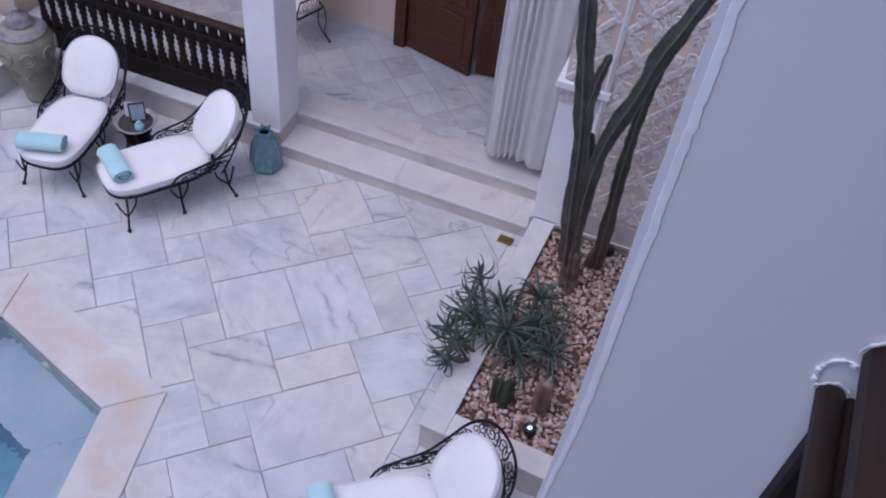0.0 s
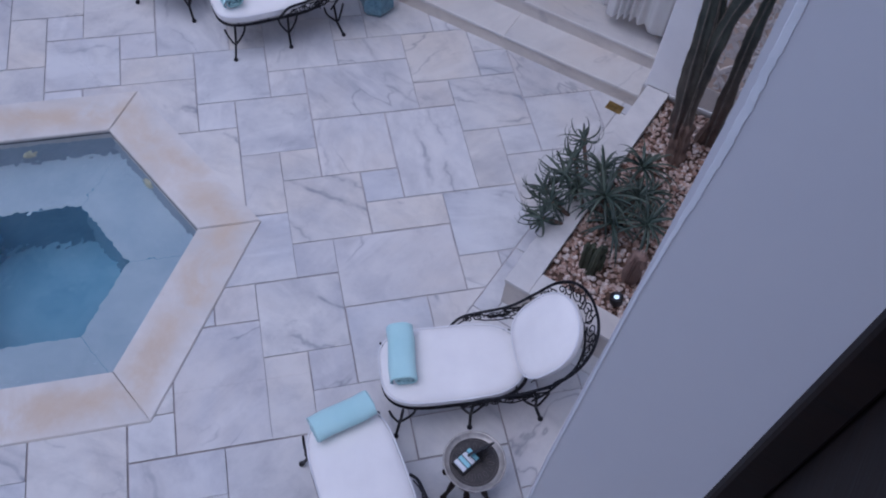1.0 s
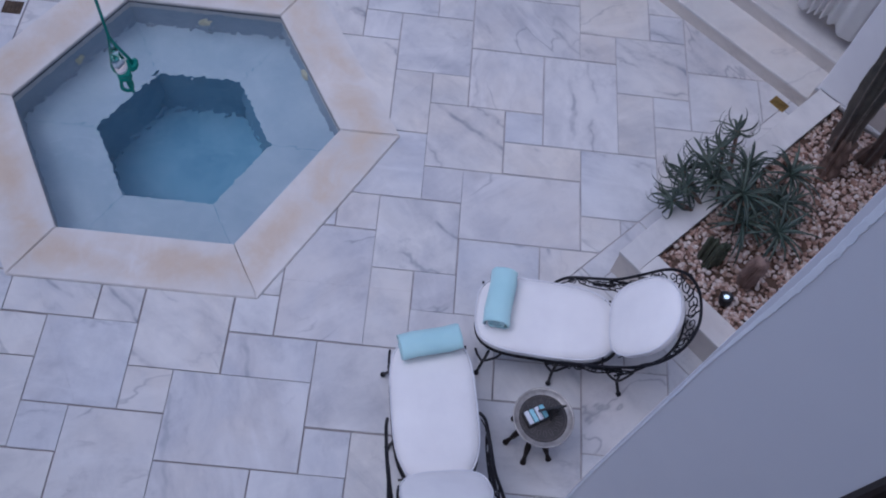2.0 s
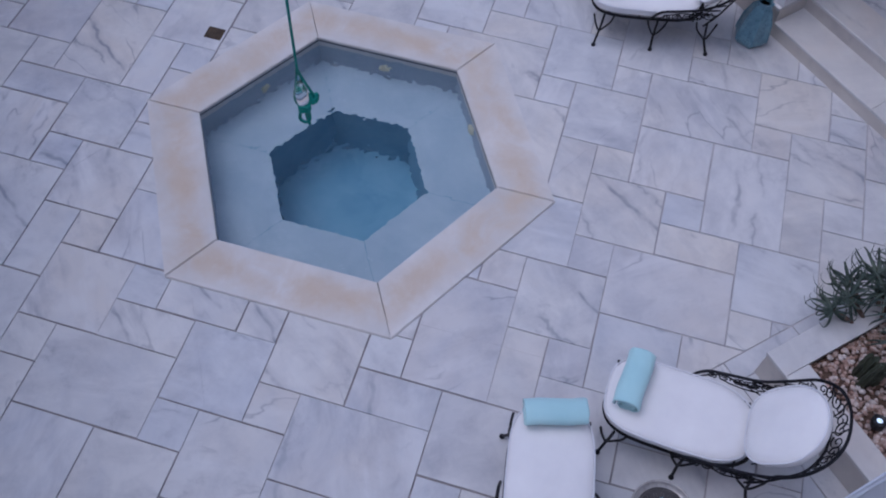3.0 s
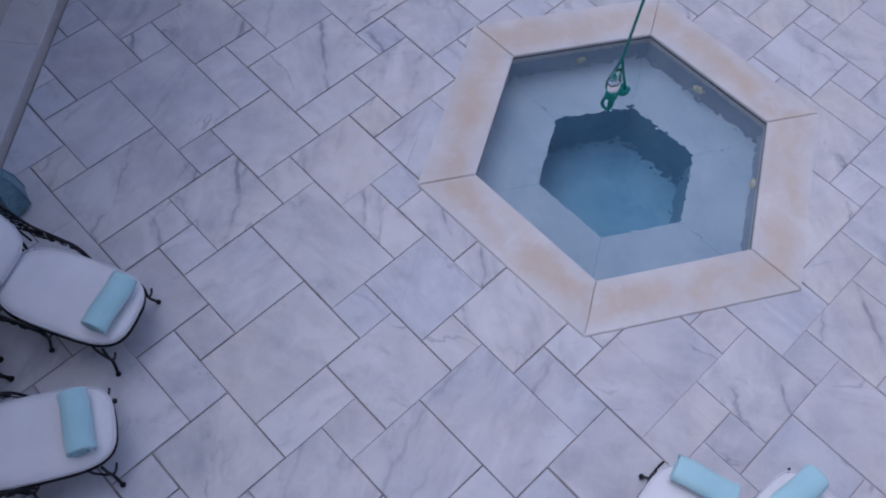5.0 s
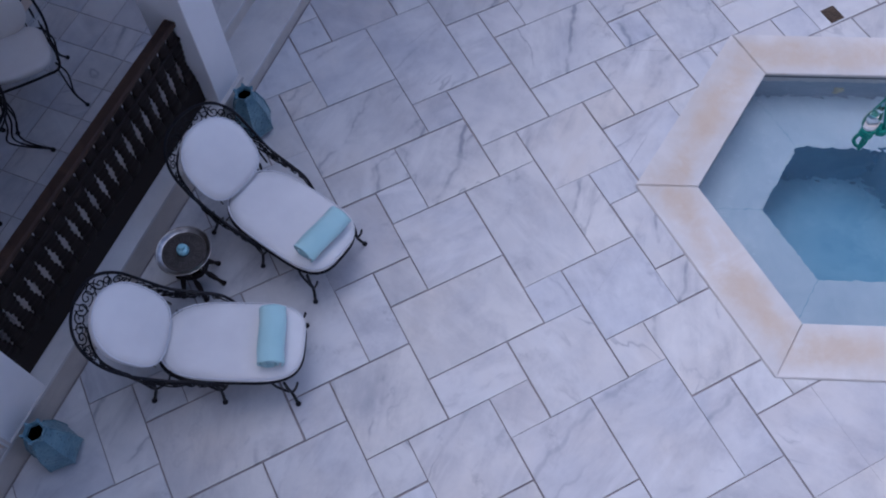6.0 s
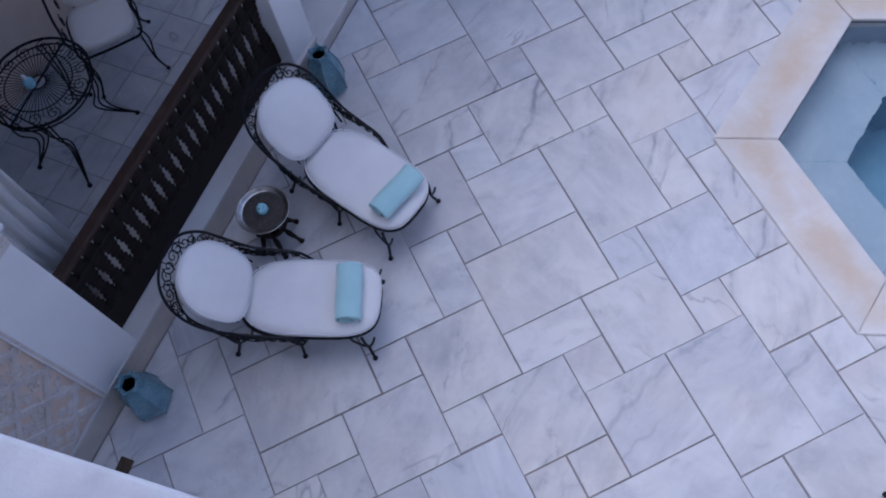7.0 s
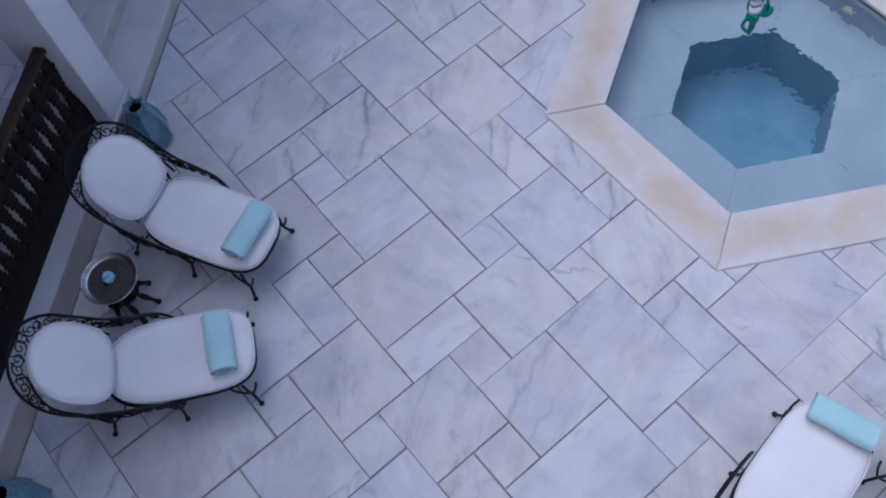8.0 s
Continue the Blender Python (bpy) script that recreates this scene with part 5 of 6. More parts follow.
def garden_chair(m):
    """Wrought-iron armchair with a white seat and back pad; it faces -y."""
    ob = empty("garden_chair", m, "black wrought-iron chair with cream pads on the tiled loggia", "chair", "loggia chairs")
    zs = 0.42
    out = [(-0.24, -0.22), (-0.12, -0.25), (0.12, -0.25), (0.24, -0.22), (0.25, 0.0), (0.22, 0.20), (0.0, 0.23), (-0.22, 0.20), (-0.25, 0.0)]
    ring = spline([(x, y, zs) for x, y in out], 4, True)
    part("seat_frame", tube(ring, 0.010, 6, True), IRON, ob)
    rim = spline([(-0.27, -0.12, 0.60), (-0.29, 0.06, 0.63), (-0.26, 0.22, 0.78), (-0.15, 0.31, 0.97), (0.0, 0.33, 1.02), (0.15, 0.31, 0.97), (0.26, 0.22, 0.78), (0.29, 0.06, 0.63), (0.27, -0.12, 0.60)], 5)
    bm = tube(rim, 0.010, 6)
    for sx in (-1, 1):
        add_tube(bm, spline([(sx * 0.27, -0.12, 0.60), (sx * 0.275, -0.16, 0.52), (sx * 0.245, -0.15, zs)], 5), 0.008, 5)
        for k, (y, z) in enumerate(((-0.05, 0.52), (0.08, 0.53), (0.19, 0.60), (0.24, 0.74))):
            add_tube(bm, spiral((sx * (0.265 - 0.02 * k), y, z), (0, 1, 0), (0, 0, 1), 0.055, 0.01, 1.5, k, 14), 0.0045, 4)
    for x in (-0.14, -0.05, 0.05, 0.14):
        add_tube(bm, [(x, 0.21, zs), (x * 1.1, 0.32, 0.98)], 0.005, 4)
    part("back_frame", bm, IRON, ob)
    for sx in (-1, 1):
        for y, oy in ((-0.20, -0.07), (0.18, 0.07)):
            bm = bmesh.new()
            for o in (-0.03, 0.03):
                add_tube(bm, spline([(sx * 0.225, y + o, zs), (sx * (0.24 + o * 0.5), y + o * 1.3, 0.27), (sx * 0.23, y + oy * 0.4 + o * 0.4, 0.12), (sx * 0.27, y + oy, 0.012)], 5), 0.007, 5)
            add_lathe(bm, [(0.004, -0.012), (0.016, -0.008), (0.018, 0.002), (0.006, 0.016)], 8, at=(sx * 0.27, y + oy, 0.012))
            part("leg", bm, IRON, ob)
    o2 = [(0.235 * math.copysign(abs(math.cos(2 * math.pi * k / 32)) ** 0.55, math.cos(2 * math.pi * k / 32)), -0.01 + 0.225 * math.copysign(abs(math.sin(2 * math.pi * k / 32)) ** 0.6, math.sin(2 * math.pi * k / 32))) for k in range(32)]
    part("seat_pad", cushion_mesh(o2, zs + 0.012, zs + 0.07, 0.02), PAD, ob, "cream seat pad", smooth=True)
    o3 = [(0.20 * math.copysign(abs(math.cos(2 * math.pi * k / 32)) ** 0.7, math.cos(2 * math.pi * k / 32)), 0.26 + 0.25 * math.copysign(abs(math.sin(2 * math.pi * k / 32)) ** 0.7, math.sin(2 * math.pi * k / 32))) for k in range(32)]
    part("back_pad", cushion_mesh(o3, 0.0, 0.06, 0.02), PAD, ob, "cream back pad", pose(0, 0.20, 0.47, 74, 0, 0), True)
    return ob


chair = garden_chair(place(-1.23, 6.13, DECK - 0.001, -44))
copy_thing(chair, place(0.05, -5.22, DECK - 0.001, 160))

# ---- planter with its plants ----
PX0, PX1, PY0, PY1, PH = -4.146, -3.08, -4.03, -1.66, 0.30


def planter():
    ob = tagged(new("planter"), "low cream marble planter filled with pebbles", "planter", kind="structure")
    rw = 0.195
    bm = bmesh.new()
    add_box(bm, PX1 - rw + 0.012, PX1 - 0.010, PY0, PY1 - 0.010, -0.02, PH - 0.03)
    add_box(bm, PX0, PX1 - rw + 0.012, PY1 - rw + 0.012, PY1 - 0.010, -0.02, PH - 0.03)
    part("side", bm, MARBLE_GREY, ob, "grey stone planter side")
    part("rim_slab", box(PX1 - rw, PX1, PY0, PY1, PH - 0.03, PH, 0.004), MARBLE_STEP, ob)
    part("rim_slab", box(PX0 + 0.001, PX1 - rw - 0.002, PY1 - rw, PY1, PH - 0.03, PH, 0.004), MARBLE_STEP, ob)
    part("back_strip", box(PX0 + 0.001, PX0 + 0.07, PY0, PY1 - rw - 0.002, PH - 0.06, PH - 0.01, 0.004), BACK_STRIP, ob, "brown plaster strip along the wall")
    part("edging", box(PX0 + 0.072, PX0 + 0.084, -3.12, -2.52, 0.2, PH + 0.012, 0.003), WHITEWASH, ob, "short white edging board")
    part("soil", box(PX0 + 0.07, PX1 - rw - 0.001, PY0, PY1 - rw - 0.001, 0.0, 0.225), SOIL, ob, "reddish soil")


planter()


def pebbles():
    """A bed of rounded stones in one mesh."""
    rnd = random.Random(11)
    vs, fs = [], []
    t = (1 + 5 ** 0.5) / 2
    ico = [Vector(v).normalized() for v in ((-1, t, 0), (1, t, 0), (-1, -t, 0), (1, -t, 0), (0, -1, t), (0, 1, t), (0, -1, -t), (0, 1, -t), (t, 0, -1), (t, 0, 1), (-t, 0, -1), (-t, 0, 1))]
    tri = [(0, 11, 5), (0, 5, 1), (0, 1, 7), (0, 7, 10), (0, 10, 11), (1, 5, 9), (5, 11, 4), (11, 10, 2), (10, 7, 6), (7, 1, 8), (3, 9, 4), (3, 4, 2), (3, 2, 6), (3, 6, 8), (3, 8, 9), (4, 9, 5), (2, 4, 11), (6, 2, 10), (8, 6, 7), (9, 8, 1)]
    x0, x1, y0, y1 = PX0 + 0.08, PX1 - 0.20, PY0 + 0.02, PY1 - 0.21
    for _ in range(3000):
        c = Vector((rnd.uniform(x0, x1), rnd.uniform(y0, y1), 0.228 + rnd.uniform(0, 0.022)))
        r = rnd.uniform(0.010, 0.023)
        sc = Vector((r * rnd.uniform(0.9, 1.5), r * rnd.uniform(0.8, 1.1), r * rnd.uniform(0.5, 0.8)))
        e = Euler((rnd.uniform(-0.4, 0.4), rnd.uniform(-0.4, 0.4), rnd.uniform(0, 6.3))).to_matrix()
        b = len(vs)
        vs += [c + e @ Vector((p.x * sc.x * rnd.uniform(0.88, 1.1), p.y * sc.y * rnd.uniform(0.88, 1.1), p.z * sc.z)) for p in ico]
        fs += [(b + i, b + j, b + k) for i, j, k in tri]
    ob = link("pebbles", vs, fs, PEBBLE, smooth=True)
    tagged(ob, "mixed brown and cream pebbles filling the planter", "pebbles", kind="stuff")


pebbles()


def ribbed_stem(bm, pts, radii, ribs=7, seed=0, crests=None):
    """A column cactus limb: deep ribs along a bent line, pinched here and there."""
    line = spline(pts, 10)
    n = len(line)
    rnd = random.Random(seed)
    seg = ribs * 4
    prev, rings = None, []
    for i, p in enumerate(line):
        f = i / (n - 1)
        d = (line[min(n - 1, i + 1)] - line[max(0, i - 1)]).normalized()
        u = d.cross(Vector((1, 0, 0))) if prev is None else prev - d * prev.dot(d)
        u.normalize()
        prev = u
        w = d.cross(u)
        k = f * (len(radii) - 1)
        a = int(min(k, len(radii) - 2))
        r = radii[a] + (radii[a + 1] - radii[a]) * (k - a)
        r *= 0.92 * (1 + 0.09 * math.sin(f * 23 + seed) + 0.06 * math.sin(f * 57 + 2 * seed) + 0.04 * rnd.uniform(-1, 1))
        if i == n - 1:
            r *= 0.45
        elif i == n - 2:
            r *= 0.8
        ring = []
        for q in range(seg):
            th = 2 * math.pi * q / seg
            rr = r * (0.40 + 0.76 * (0.5 + 0.5 * math.cos(ribs * th)) ** 1.1)
            ring.append(bm.verts.new(p + u * (rr * math.cos(th)) + w * (rr * math.sin(th))))
        rings.append(ring)
    for a, b in zip(rings, rings[1:]):
        for q in range(seg):
            bm.faces.new((a[q], a[(q + 1) % seg], b[(q + 1) % seg], b[q]))
    bm.faces.new(rings[-1])
    if crests is not None:
        crests += [[ring[4 * j].co.copy() for ring in rings[:-1]] for j in range(ribs)]
    return bm


def highlit_limb(pts, radii, ribs, seed, mat, parent, label=""):
    """A limb with a pale line along each rib that paints in its highlight."""
    crests = []
    limb = part("limb", ribbed_stem(bmesh.new(), pts, radii, ribs, seed, crests), mat, parent, label, smooth=True)
    for line in crests:
        part("highlight_line", tube(line, [0.0045 + 0.0016 * math.sin(2.1 * i) for i in range(len(line))], 4), RIB_HIGHLIGHT, limb)
    return limb


def cactus():
    base = Vector((-3.61, -3.42, 0.22))
    ob = empty("column_cactus", place(*base), "tall many-limbed dark green column cactus in the pebbles", "cactus")
    L = lambda *p: [Vector(q) - base for q in p]
    part("trunk", ribbed_stem(bmesh.new(), L((-3.61, -3.42, 0.18), (-3.58, -3.44, 0.40), (-3.55, -3.46, 0.66)), [0.080, 0.074, 0.080], 7, 1), CACTUS_BARK, ob, "brown corky trunk", smooth=True)
    highlit_limb(L((-3.53, -3.45, 0.50), (-3.49, -3.45, 0.85), (-3.453, -3.46, 1.155), (-3.40, -3.464, 1.68), (-3.345, -3.465, 2.06), (-3.27, -3.467, 2.44), (-3.22, -3.467, 2.76), (-3.17, -3.467, 3.05)), [0.064, 0.072, 0.062, 0.056, 0.066, 0.060, 0.050, 0.054], 5, 2, CACTUS, ob)
    highlit_limb(L((-3.56, -3.46, 0.55), (-3.535, -3.47, 1.13), (-3.545, -3.47, 1.58), (-3.595, -3.47, 1.89), (-3.687, -3.47, 2.24), (-3.745, -3.48, 2.53), (-3.836, -3.50, 2.80), (-3.93, -3.52, 3.1)), [0.056, 0.054, 0.050, 0.056, 0.048, 0.062, 0.054, 0.05], 5, 3, CACTUS, ob)
    highlit_limb(L((-3.53, -3.50, 0.6), (-3.50, -3.52, 1.0), (-3.49, -3.52, 1.45), (-3.44, -3.51, 1.75)), [0.052, 0.052, 0.045, 0.03], 5, 9, CACTUS, ob)
    highlit_limb(L((-3.37, -3.47, 1.93), (-3.39, -3.47, 2.08), (-3.405, -3.465, 2.26), (-3.437, -3.465, 2.44)), [0.028, 0.036, 0.032, 0.022], 5, 4, CACTUS, ob)
    base2 = Vector((-3.75, -3.73, 0.22))
    two = empty("column_cactus", place(*base2), "slender green column cactus beside the larger one", "cactus")
    L2 = lambda *p: [Vector(q) - base2 for q in p]
    highlit_limb(L2((-3.745, -3.74, 0.18), (-3.732, -3.745, 0.74), (-3.712, -3.75, 1.22), (-3.705, -3.75, 1.6), (-3.71, -3.75, 1.92), (-3.727, -3.75, 2.17), (-3.76, -3.75, 2.45)), [0.040, 0.052, 0.046, 0.040, 0.036, 0.042, 0.030], 5, 5, CACTUS, two)
    part("limb", ribbed_stem(bmesh.new(), L2((-3.66, -3.72, 0.20), (-3.68, -3.735, 0.34), (-3.70, -3.74, 0.48)), [0.030, 0.036, 0.026], 5, 6), CACTUS_BARK, two, "brown corky stump", smooth=True)


cactus()


def aloe(m, rosettes, label):
    """Clumped rosettes of narrow leaves: open stars whose tips bow down, and hanging ones whose tips hook up again."""
    ob = empty("aloe", m, label, "plant", "planter succulents")
    for x, y, z, size, count, seed, tilt, hooked in rosettes:
        rnd = random.Random(seed)
        stem = part("stem", tube(spline([(x * 0.35, y * 0.35, 0.0), (x * 0.7, y * 0.7, z * 0.6), (x, y, z)], 5), 0.016, 6), CACTUS_BARK, ob)
        for k in range(count):
            a = k * 2.39996 + rnd.uniform(-0.25, 0.25)
            hook = hooked and k % 5 > 0
            rise = k / count
            ang = rnd.uniform(-0.55, 0.0) if hook else 0.15 + 1.0 * rise + rnd.uniform(-0.15, 0.2)
            ln = size * rnd.uniform(0.85, 1.2) * (1.35 if hook else 1.32 - 0.50 * rise)
            d = Vector((math.cos(a), math.sin(a), 0))
            side = Vector((-d.y, d.x, 0))
            n = 10
            pos = Vector((0, 0, 0))
            wid = rnd.uniform(0.0080, 0.0115) if hook else rnd.uniform(0.0115, 0.0160)
            droop = rnd.uniform(-0.40, -0.24) if hook else rnd.uniform(0.12, 0.24)
            curl = rnd.choice((-1, 1)) * rnd.uniform(0.1, 0.7) if hook else rnd.uniform(-0.35, 0.35)
            vs, fs = [], []
            for i in range(n + 1):
                f = i / n
                w = wid * (1 - f) ** 0.7 * (1.0 if i else 0.8) + 0.0008
                t = w * 0.45
                nrm = Vector((0, 0, 1)) * math.cos(ang) - d * math.sin(ang)
                vs += [pos + side * w + nrm * t * 0.7, pos - nrm * t, pos - side * w + nrm * t * 0.7, pos + nrm * t * 0.2]
                pos = pos + (d * math.cos(ang) + Vector((0, 0, 1)) * math.sin(ang) + side * curl * f) * (ln / n)
                ang -= droop * (0.5 + f)
            for i in range(n):
                for q in range(4):
                    p0, p1 = 4 * i + q, 4 * i + (q + 1) % 4
                    fs.append((p0, p1, p1 + 4, p0 + 4))
            link("leaf", vs, fs, LEAF, stem, pose(x, y, z, tilt[0], tilt[1], 0), True)
    return ob


aloe(place(-3.36, -2.52, 0.20), [
    (-0.01, 0.0, 0.36, 0.31, 26, 1, (-8, 0), False), (-0.11, -0.42, 0.34, 0.27, 22, 2, (6, -4), False), (-0.35, -0.03, 0.27, 0.26, 24, 7, (-6, -10), False),
    (-0.20, -0.18, 0.30, 0.26, 22, 10, (2, -6), False), (0.12, -0.24, 0.31, 0.25, 22, 9, (4, 6), False), (-0.24, -0.32, 0.22, 0.22, 18, 14, (4, -10), False),
    (-0.14, 0.08, 0.24, 0.25, 20, 11, (-14, -4), False), (0.20, -0.02, 0.27, 0.22, 20, 15, (-4, 10), False),
    (0.34, -0.10, 0.24, 0.23, 26, 3, (-4, 16), True), (0.31, 0.17, 0.23, 0.22, 26, 4, (-10, 22), True), (0.30, 0.32, 0.20, 0.18, 22, 5, (-14, 20), True),
    (0.40, -0.50, 0.24, 0.17, 18, 6, (8, 14), True), (0.37, -0.28, 0.25, 0.19, 20, 16, (4, 18), True), (0.42, 0.06, 0.19, 0.17, 18, 12, (0, 26), True)],
    "sprawling grey-green aloe with many rosettes over the planter's rim")


def clump_cactus(x, y):
    ob = empty("clump_cactus", place(x, y, 0.22), "clump of short green ribbed cactus stems", "cactus")
    rnd = random.Random(8)
    for k in range(9):
        a, r = k * 2.4, 0.018 + 0.006 * k
        px, py, h = r * math.cos(a), r * math.sin(a), rnd.uniform(0.22, 0.36)
        part("stem", ribbed_stem(bmesh.new(), [(px, py, -0.02), (px * 1.1, py * 1.1, h * 0.5), (px * 1.25, py * 1.25, h)], [0.026, 0.028, 0.018], 5, k), CACTUS_GREEN, ob, smooth=True)


clump_cactus(-3.53, -2.14)


def stub_cactus(x, y):
    ob = empty("stub_cactus", place(x, y, 0.22), "short woolly tan cactus with a rounded top", "cactus")
    part("body", ribbed_stem(bmesh.new(), [(0, 0, -0.02), (0.004, 0, 0.14), (0.002, -0.01, 0.27), (0.0, -0.012, 0.33), (0.0, -0.012, 0.345)], [0.050, 0.060, 0.062, 0.052, 0.034], 16, 3), CACTUS_TAN, ob, smooth=True)


stub_cactus(-3.80, -2.20)


def spotlight(x, y, label, lit):
    ob = empty("garden_spotlight", place(x, y, 0.24, 30), label, "lamp", "planter spotlights")
    part("body", lathe([(0.03, 0.0), (0.042, 0.01), (0.046, 0.04), (0.048, 0.075), (0.042, 0.08), (0.036, 0.07), (0.001, 0.068)], 18), BLACK, ob, "", pose(0, 0, 0, 12, 8, 0), True)
    part("lens", lathe([(0.001, 0.0735), (0.010, 0.073), (0.016, 0.0715), (0.019, 0.0695)], 16), LENS if lit else BLACK, ob, "bright lens" if lit else "", pose(0, 0, 0, 12, 8, 0), True)
    part("spike", tube([(0, 0, 0.005), (0, 0, -0.05)], 0.012, 6), BLACK, ob)


spotlight(-3.81, -1.98, "small black garden spotlight with a bright lens", True)
spotlight(-3.80, -3.95, "small black garden spotlight, unlit, by the carved wall", False)


def floor_plate(name, x, y, deg, w, d, mat, label):
    ob = empty(name, place(x, y, 0.0, deg), label, "floor fitting")
    part("plate", box(-w / 2, w / 2, -d / 2, d / 2, -0.02, 0.006, 0.002), mat, ob)
    bm = bmesh.new()
    for k in range(4):
        add_box(bm, -w * 0.36 + w * 0.2 * k, -w * 0.36 + w * 0.12 + w * 0.2 * k, -d * 0.34, d * 0.34, 0.005, 0.010, 0.001)
    part("grille", bm, mat, ob)


floor_plate("floor_drain", 1.60, 0.45, 45, 0.15, 0.13, RUST, "rusty square drain plate set in the paving")
floor_plate("floor_box", -4.08, 4.75, 0, 0.14, 0.10, RUST, "tarnished brown floor box by the carved wall")
floor_plate("floor_box", -2.90, -3.90, 0, 0.14, 0.10, BRASS, "brass floor box beside the steps")


def hanging_rope():
    """Green rope with a knotted loop and a clear glass float, let down over the pool."""
    x, y, zb = -0.35, 0.38, 0.95
    ob = empty("hanging_rope", place(x, y, zb), "green knotted rope with a clear glass float hanging over the pool", "rope")
    r = Vector((-0.47, -0.88, 0.0))
    at = lambda u, w: r * u + Vector((0, 0, w))
    part("line", tube(spline([(0.0, 0.0, 0.42), (0.012, -0.006, 1.5), (0.0, 0.01, 3.5), (0.0, 0.0, 6.64)], 8), 0.0095, 6), ROPE, ob)
    part("loop", tube(spline([at(0.0, 0.43), at(0.03, 0.33), at(0.075, 0.21), at(0.085, 0.16), at(0.05, 0.10), at(0.02, 0.085)], 6), 0.0095, 6), ROPE, ob)
    part("loop", tube(spline([at(0.0, 0.43), at(-0.016, 0.34), at(-0.03, 0.24), at(-0.02, 0.13), at(0.01, 0.09)], 6), 0.0075, 6), ROPE, ob)
    bm = bmesh.new()
    for k in range(3):
        add_tube(bm, spline([at(0.012, 0.055 + 0.017 * k) + Vector((0.032 * math.cos(a + k), 0.032 * math.sin(a + k), 0.005 * math.sin(3 * a))) for a in [i * 0.7 for i in range(9)]], 4, True), 0.0125, 6, True)
    for k in range(4):
        c, e = at(0.082, 0.15 + 0.010 * k), 0.6 * k
        add_tube(bm, [c + Vector((0.026 * math.cos(q + e), 0.026 * math.sin(q + e), 0.016 * math.sin(q * 2 + k))) for q in [i * 0.785 for i in range(8)]], 0.0125, 6, True)
    part("knot", bm, ROPE, ob)
    part("tail", tube(spline([at(0.012, 0.06), at(0.036, 0.01), at(0.034, -0.055), at(0.008, -0.085), at(-0.026, -0.06), at(-0.024, 0.0), at(0.0, 0.055)], 6), 0.0125, 6), ROPE, ob)
    part("tail", tube(spline([at(0.02, 0.06), at(0.018, -0.02), at(0.03, -0.10)], 6), 0.0115, 6), ROPE, ob)
    part("float", lathe([(0.001, 0.10), (0.03, 0.108), (0.050, 0.14), (0.054, 0.175), (0.044, 0.23), (0.026, 0.29), (0.016, 0.36), (0.014, 0.42), (0.001, 0.43)], 20), GLASS, ob, "clear glass float", smooth=True).visible_shadow = False


hanging_rope()


def roof_cable():
    """The thin steel cable between the walls that carries the rope."""
    structure("roof_cable", tube([(-4.19, 0.38, 7.62), (-0.35, 0.38, 7.59), (4.22, 0.38, 7.62)], 0.006, 6), IRON, "thin dark steel cable across the open court", "cable")


roof_cable()

# ---- paving: slabs of a six-module ashlar pattern laid at 45 degrees to the walls ----
MODULE = 0.30
PATTERN = ((3, 1, 2, 3), (0, 0, 3, 2), (1, 2, 2, 2), (0, 2, 1, 1), (5, 1, 1, 2), (3, 0, 1, 1), (4, 5, 2, 2), (2, 4, 2, 2), (0, 5, 2, 1), (1, 4, 1, 1), (4, 4, 1, 1), (5, 3, 2, 2))


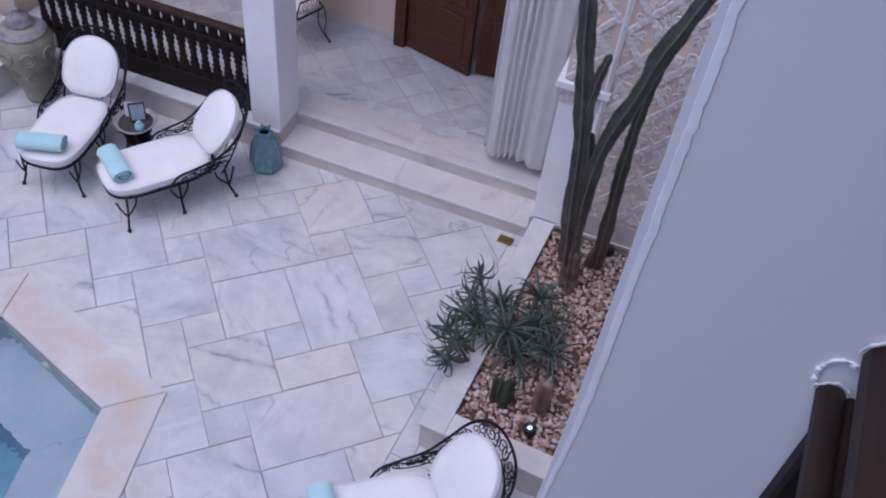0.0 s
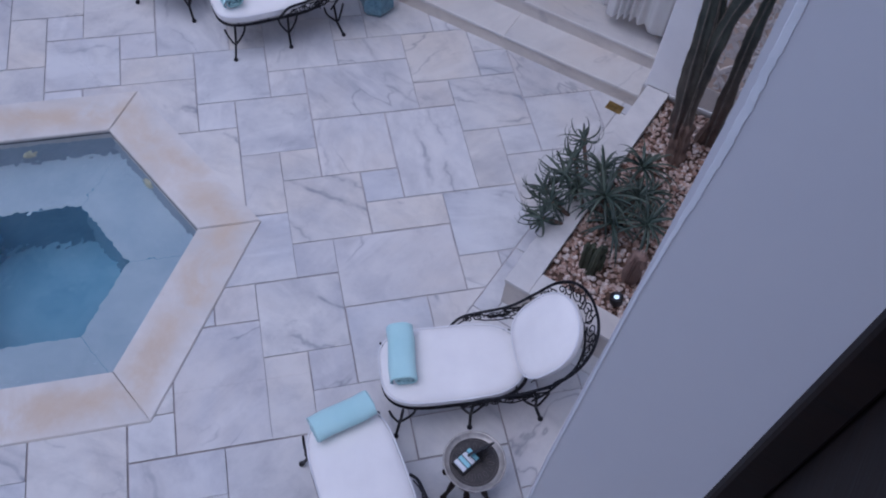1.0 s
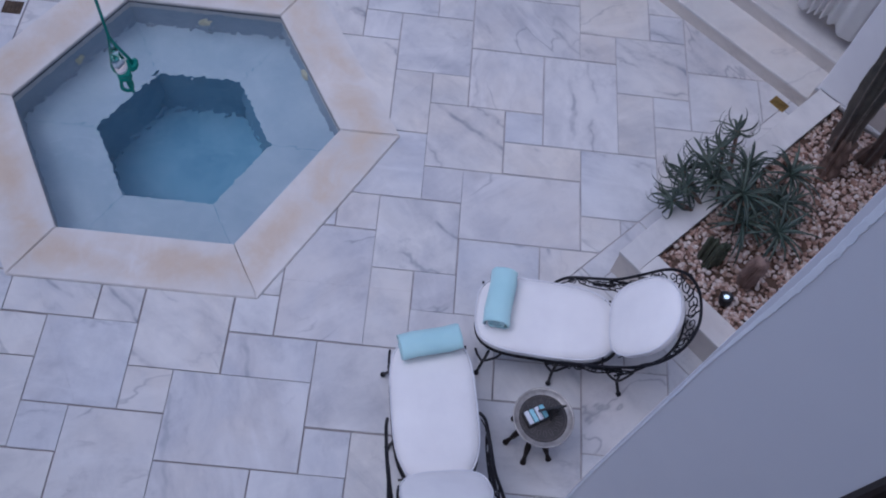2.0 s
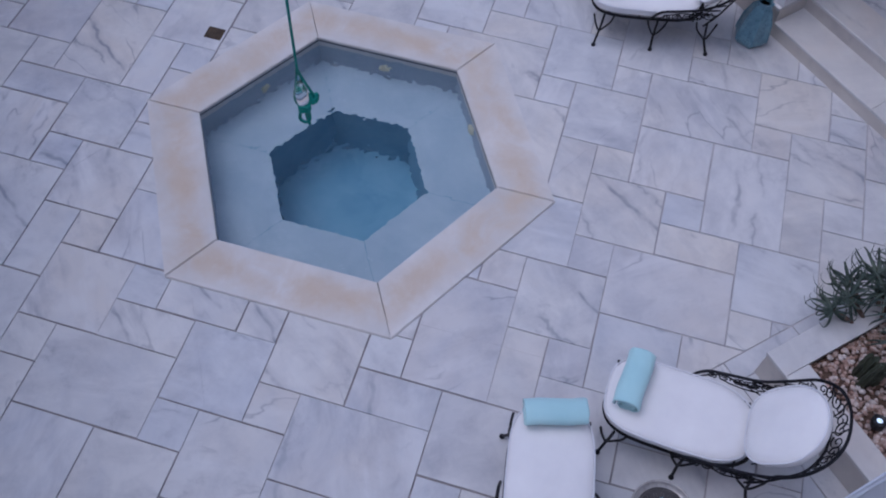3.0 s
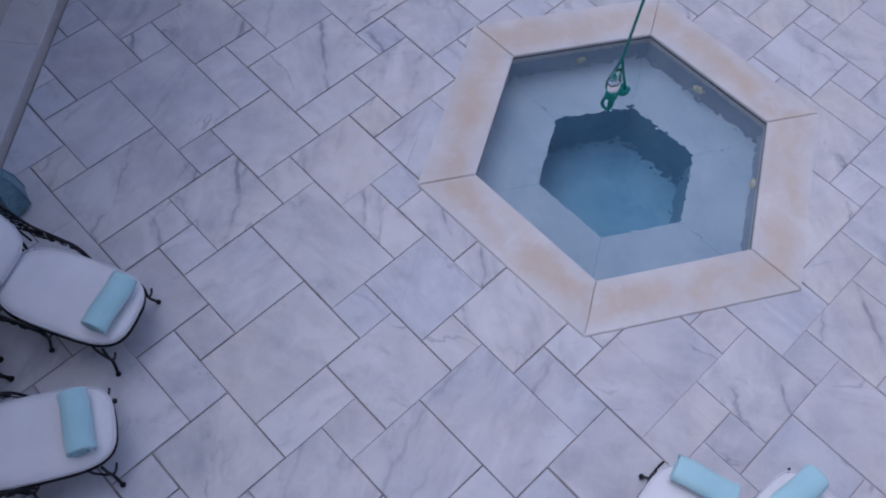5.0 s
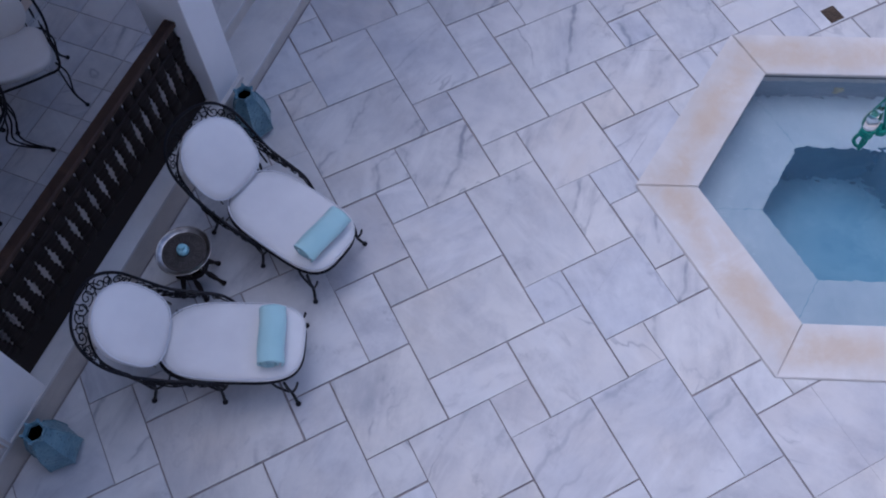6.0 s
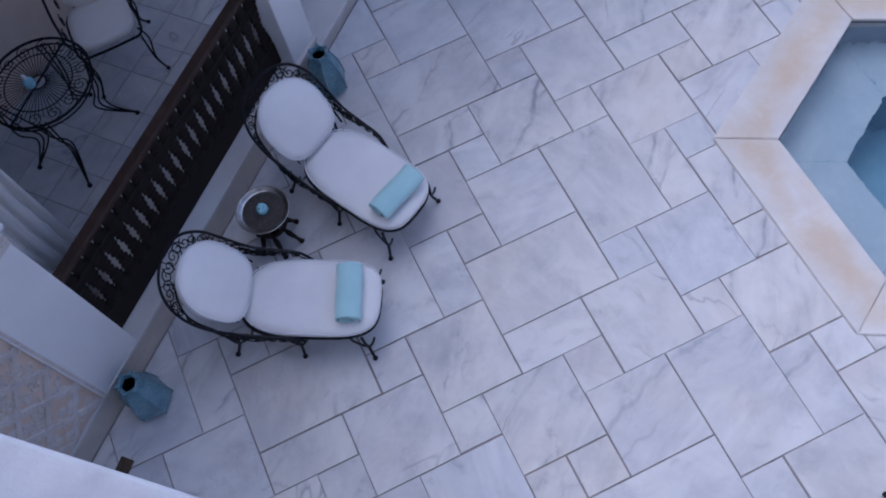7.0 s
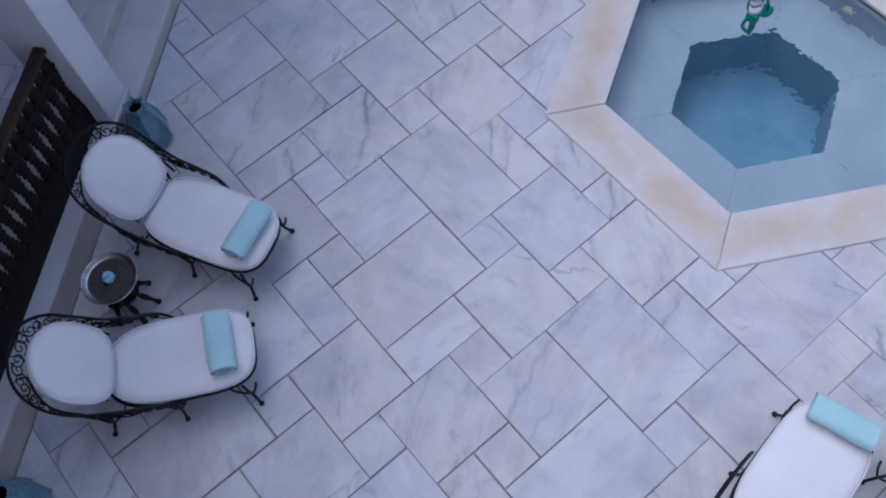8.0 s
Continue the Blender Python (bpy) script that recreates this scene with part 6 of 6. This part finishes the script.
def paving():
    floor = tagged(new("floor"), "pale veined marble courtyard paving in mixed slab sizes", "floor", kind="structure")
    rnd = random.Random(3)
    apo = 1.5 * math.cos(math.pi / 6)
    edges = [(math.cos(radians(HEX_A + 30 + 60 * k)), math.sin(radians(HEX_A + 30 + 60 * k))) for k in range(6)]
    ca, sa = math.cos(radians(-3.9)), math.sin(radians(-3.9))
    g = 0.0042
    for I in range(-6, 5):
        for J in range(-6, 6):
            for i, j, w, h in PATTERN:
                u0, v0 = MODULE * (6 * I + i + 0.1), MODULE * (6 * J + j + 0.5)
                u1, v1 = u0 + MODULE * w, v0 + MODULE * h
                e = [rnd.uniform(-0.004, 0.004) for _ in range(4)]
                box_uv = [(u0 + g + e[0], v0 + g + e[1]), (u1 - g + e[2], v0 + g + e[1]), (u1 - g + e[2], v1 - g + e[3]), (u0 + g + e[0], v1 - g + e[3])]
                poly = [(0.70710678 * (u + v), 0.70710678 * (v - u)) for u, v in box_uv]
                for nx, ny, d in ((-1, 0, 4.15), (1, 0, 4.19), (0, -1, 4.024), (-sa, ca, -sa * -3.95 + ca * 4.97 - 0.004)):
                    poly = clipped(poly, nx, ny, d)
                    if len(poly) < 3:
                        break
                if len(poly) < 3 or area(poly) < 0.002:
                    continue
                # the planter stands on its own narrow border course
                pieces = [poly]
                cx, cy = sum(p[0] for p in poly) / len(poly), sum(p[1] for p in poly) / len(poly)
                if cy < -1.0 and cx < -2.4:
                    out = clipped(poly, -1, 0, 2.94 - 0.004)
                    front = clipped(clipped(poly, 1, 0, -2.94 - 0.004), 0, -1, 1.52 - 0.004)
                    pieces = [p for p in (out, front) if area(p) > 0.001]
                if math.hypot(cx - HEX_C[0], cy - HEX_C[1]) < 2.3:
                    cut = []
                    for p in pieces:
                        rest = p
                        for nx, ny in edges:
                            d = nx * HEX_C[0] + ny * HEX_C[1] + apo
                            o = clipped(rest, -nx, -ny, -d)
                            if area(o) > 0.0005:
                                cut.append(o)
                            rest = clipped(rest, nx, ny, d)
                            if len(rest) < 3:
                                break
                    pieces = cut
                if not pieces:
                    continue
                vs, fs = slab_mesh(pieces, rnd.uniform(-0.0012, 0.0012))
                link("slab", vs, fs, MARBLE, floor)
    y = -1.52
    for k, ln in enumerate((0.62, 0.48, 0.71, 0.55, 0.14)):
        vs, fs = slab_mesh([[(-3.10 + g, y - ln + g), (-2.94 - g, y - ln + g), (-2.94 - g, y - g), (-3.10 + g, y - g)]], 0.0)
        link("slab", vs, fs, MARBLE, floor)
        y -= ln
    x = -3.10
    for k, ln in enumerate((0.45, 0.60)):
        vs, fs = slab_mesh([[(x - ln + g, -1.68), (x - g, -1.68), (x - g, -1.52 - g), (x - ln + g, -1.52 - g)]], 0.0)
        link("slab", vs, fs, MARBLE, floor)
        x -= ln


paving()
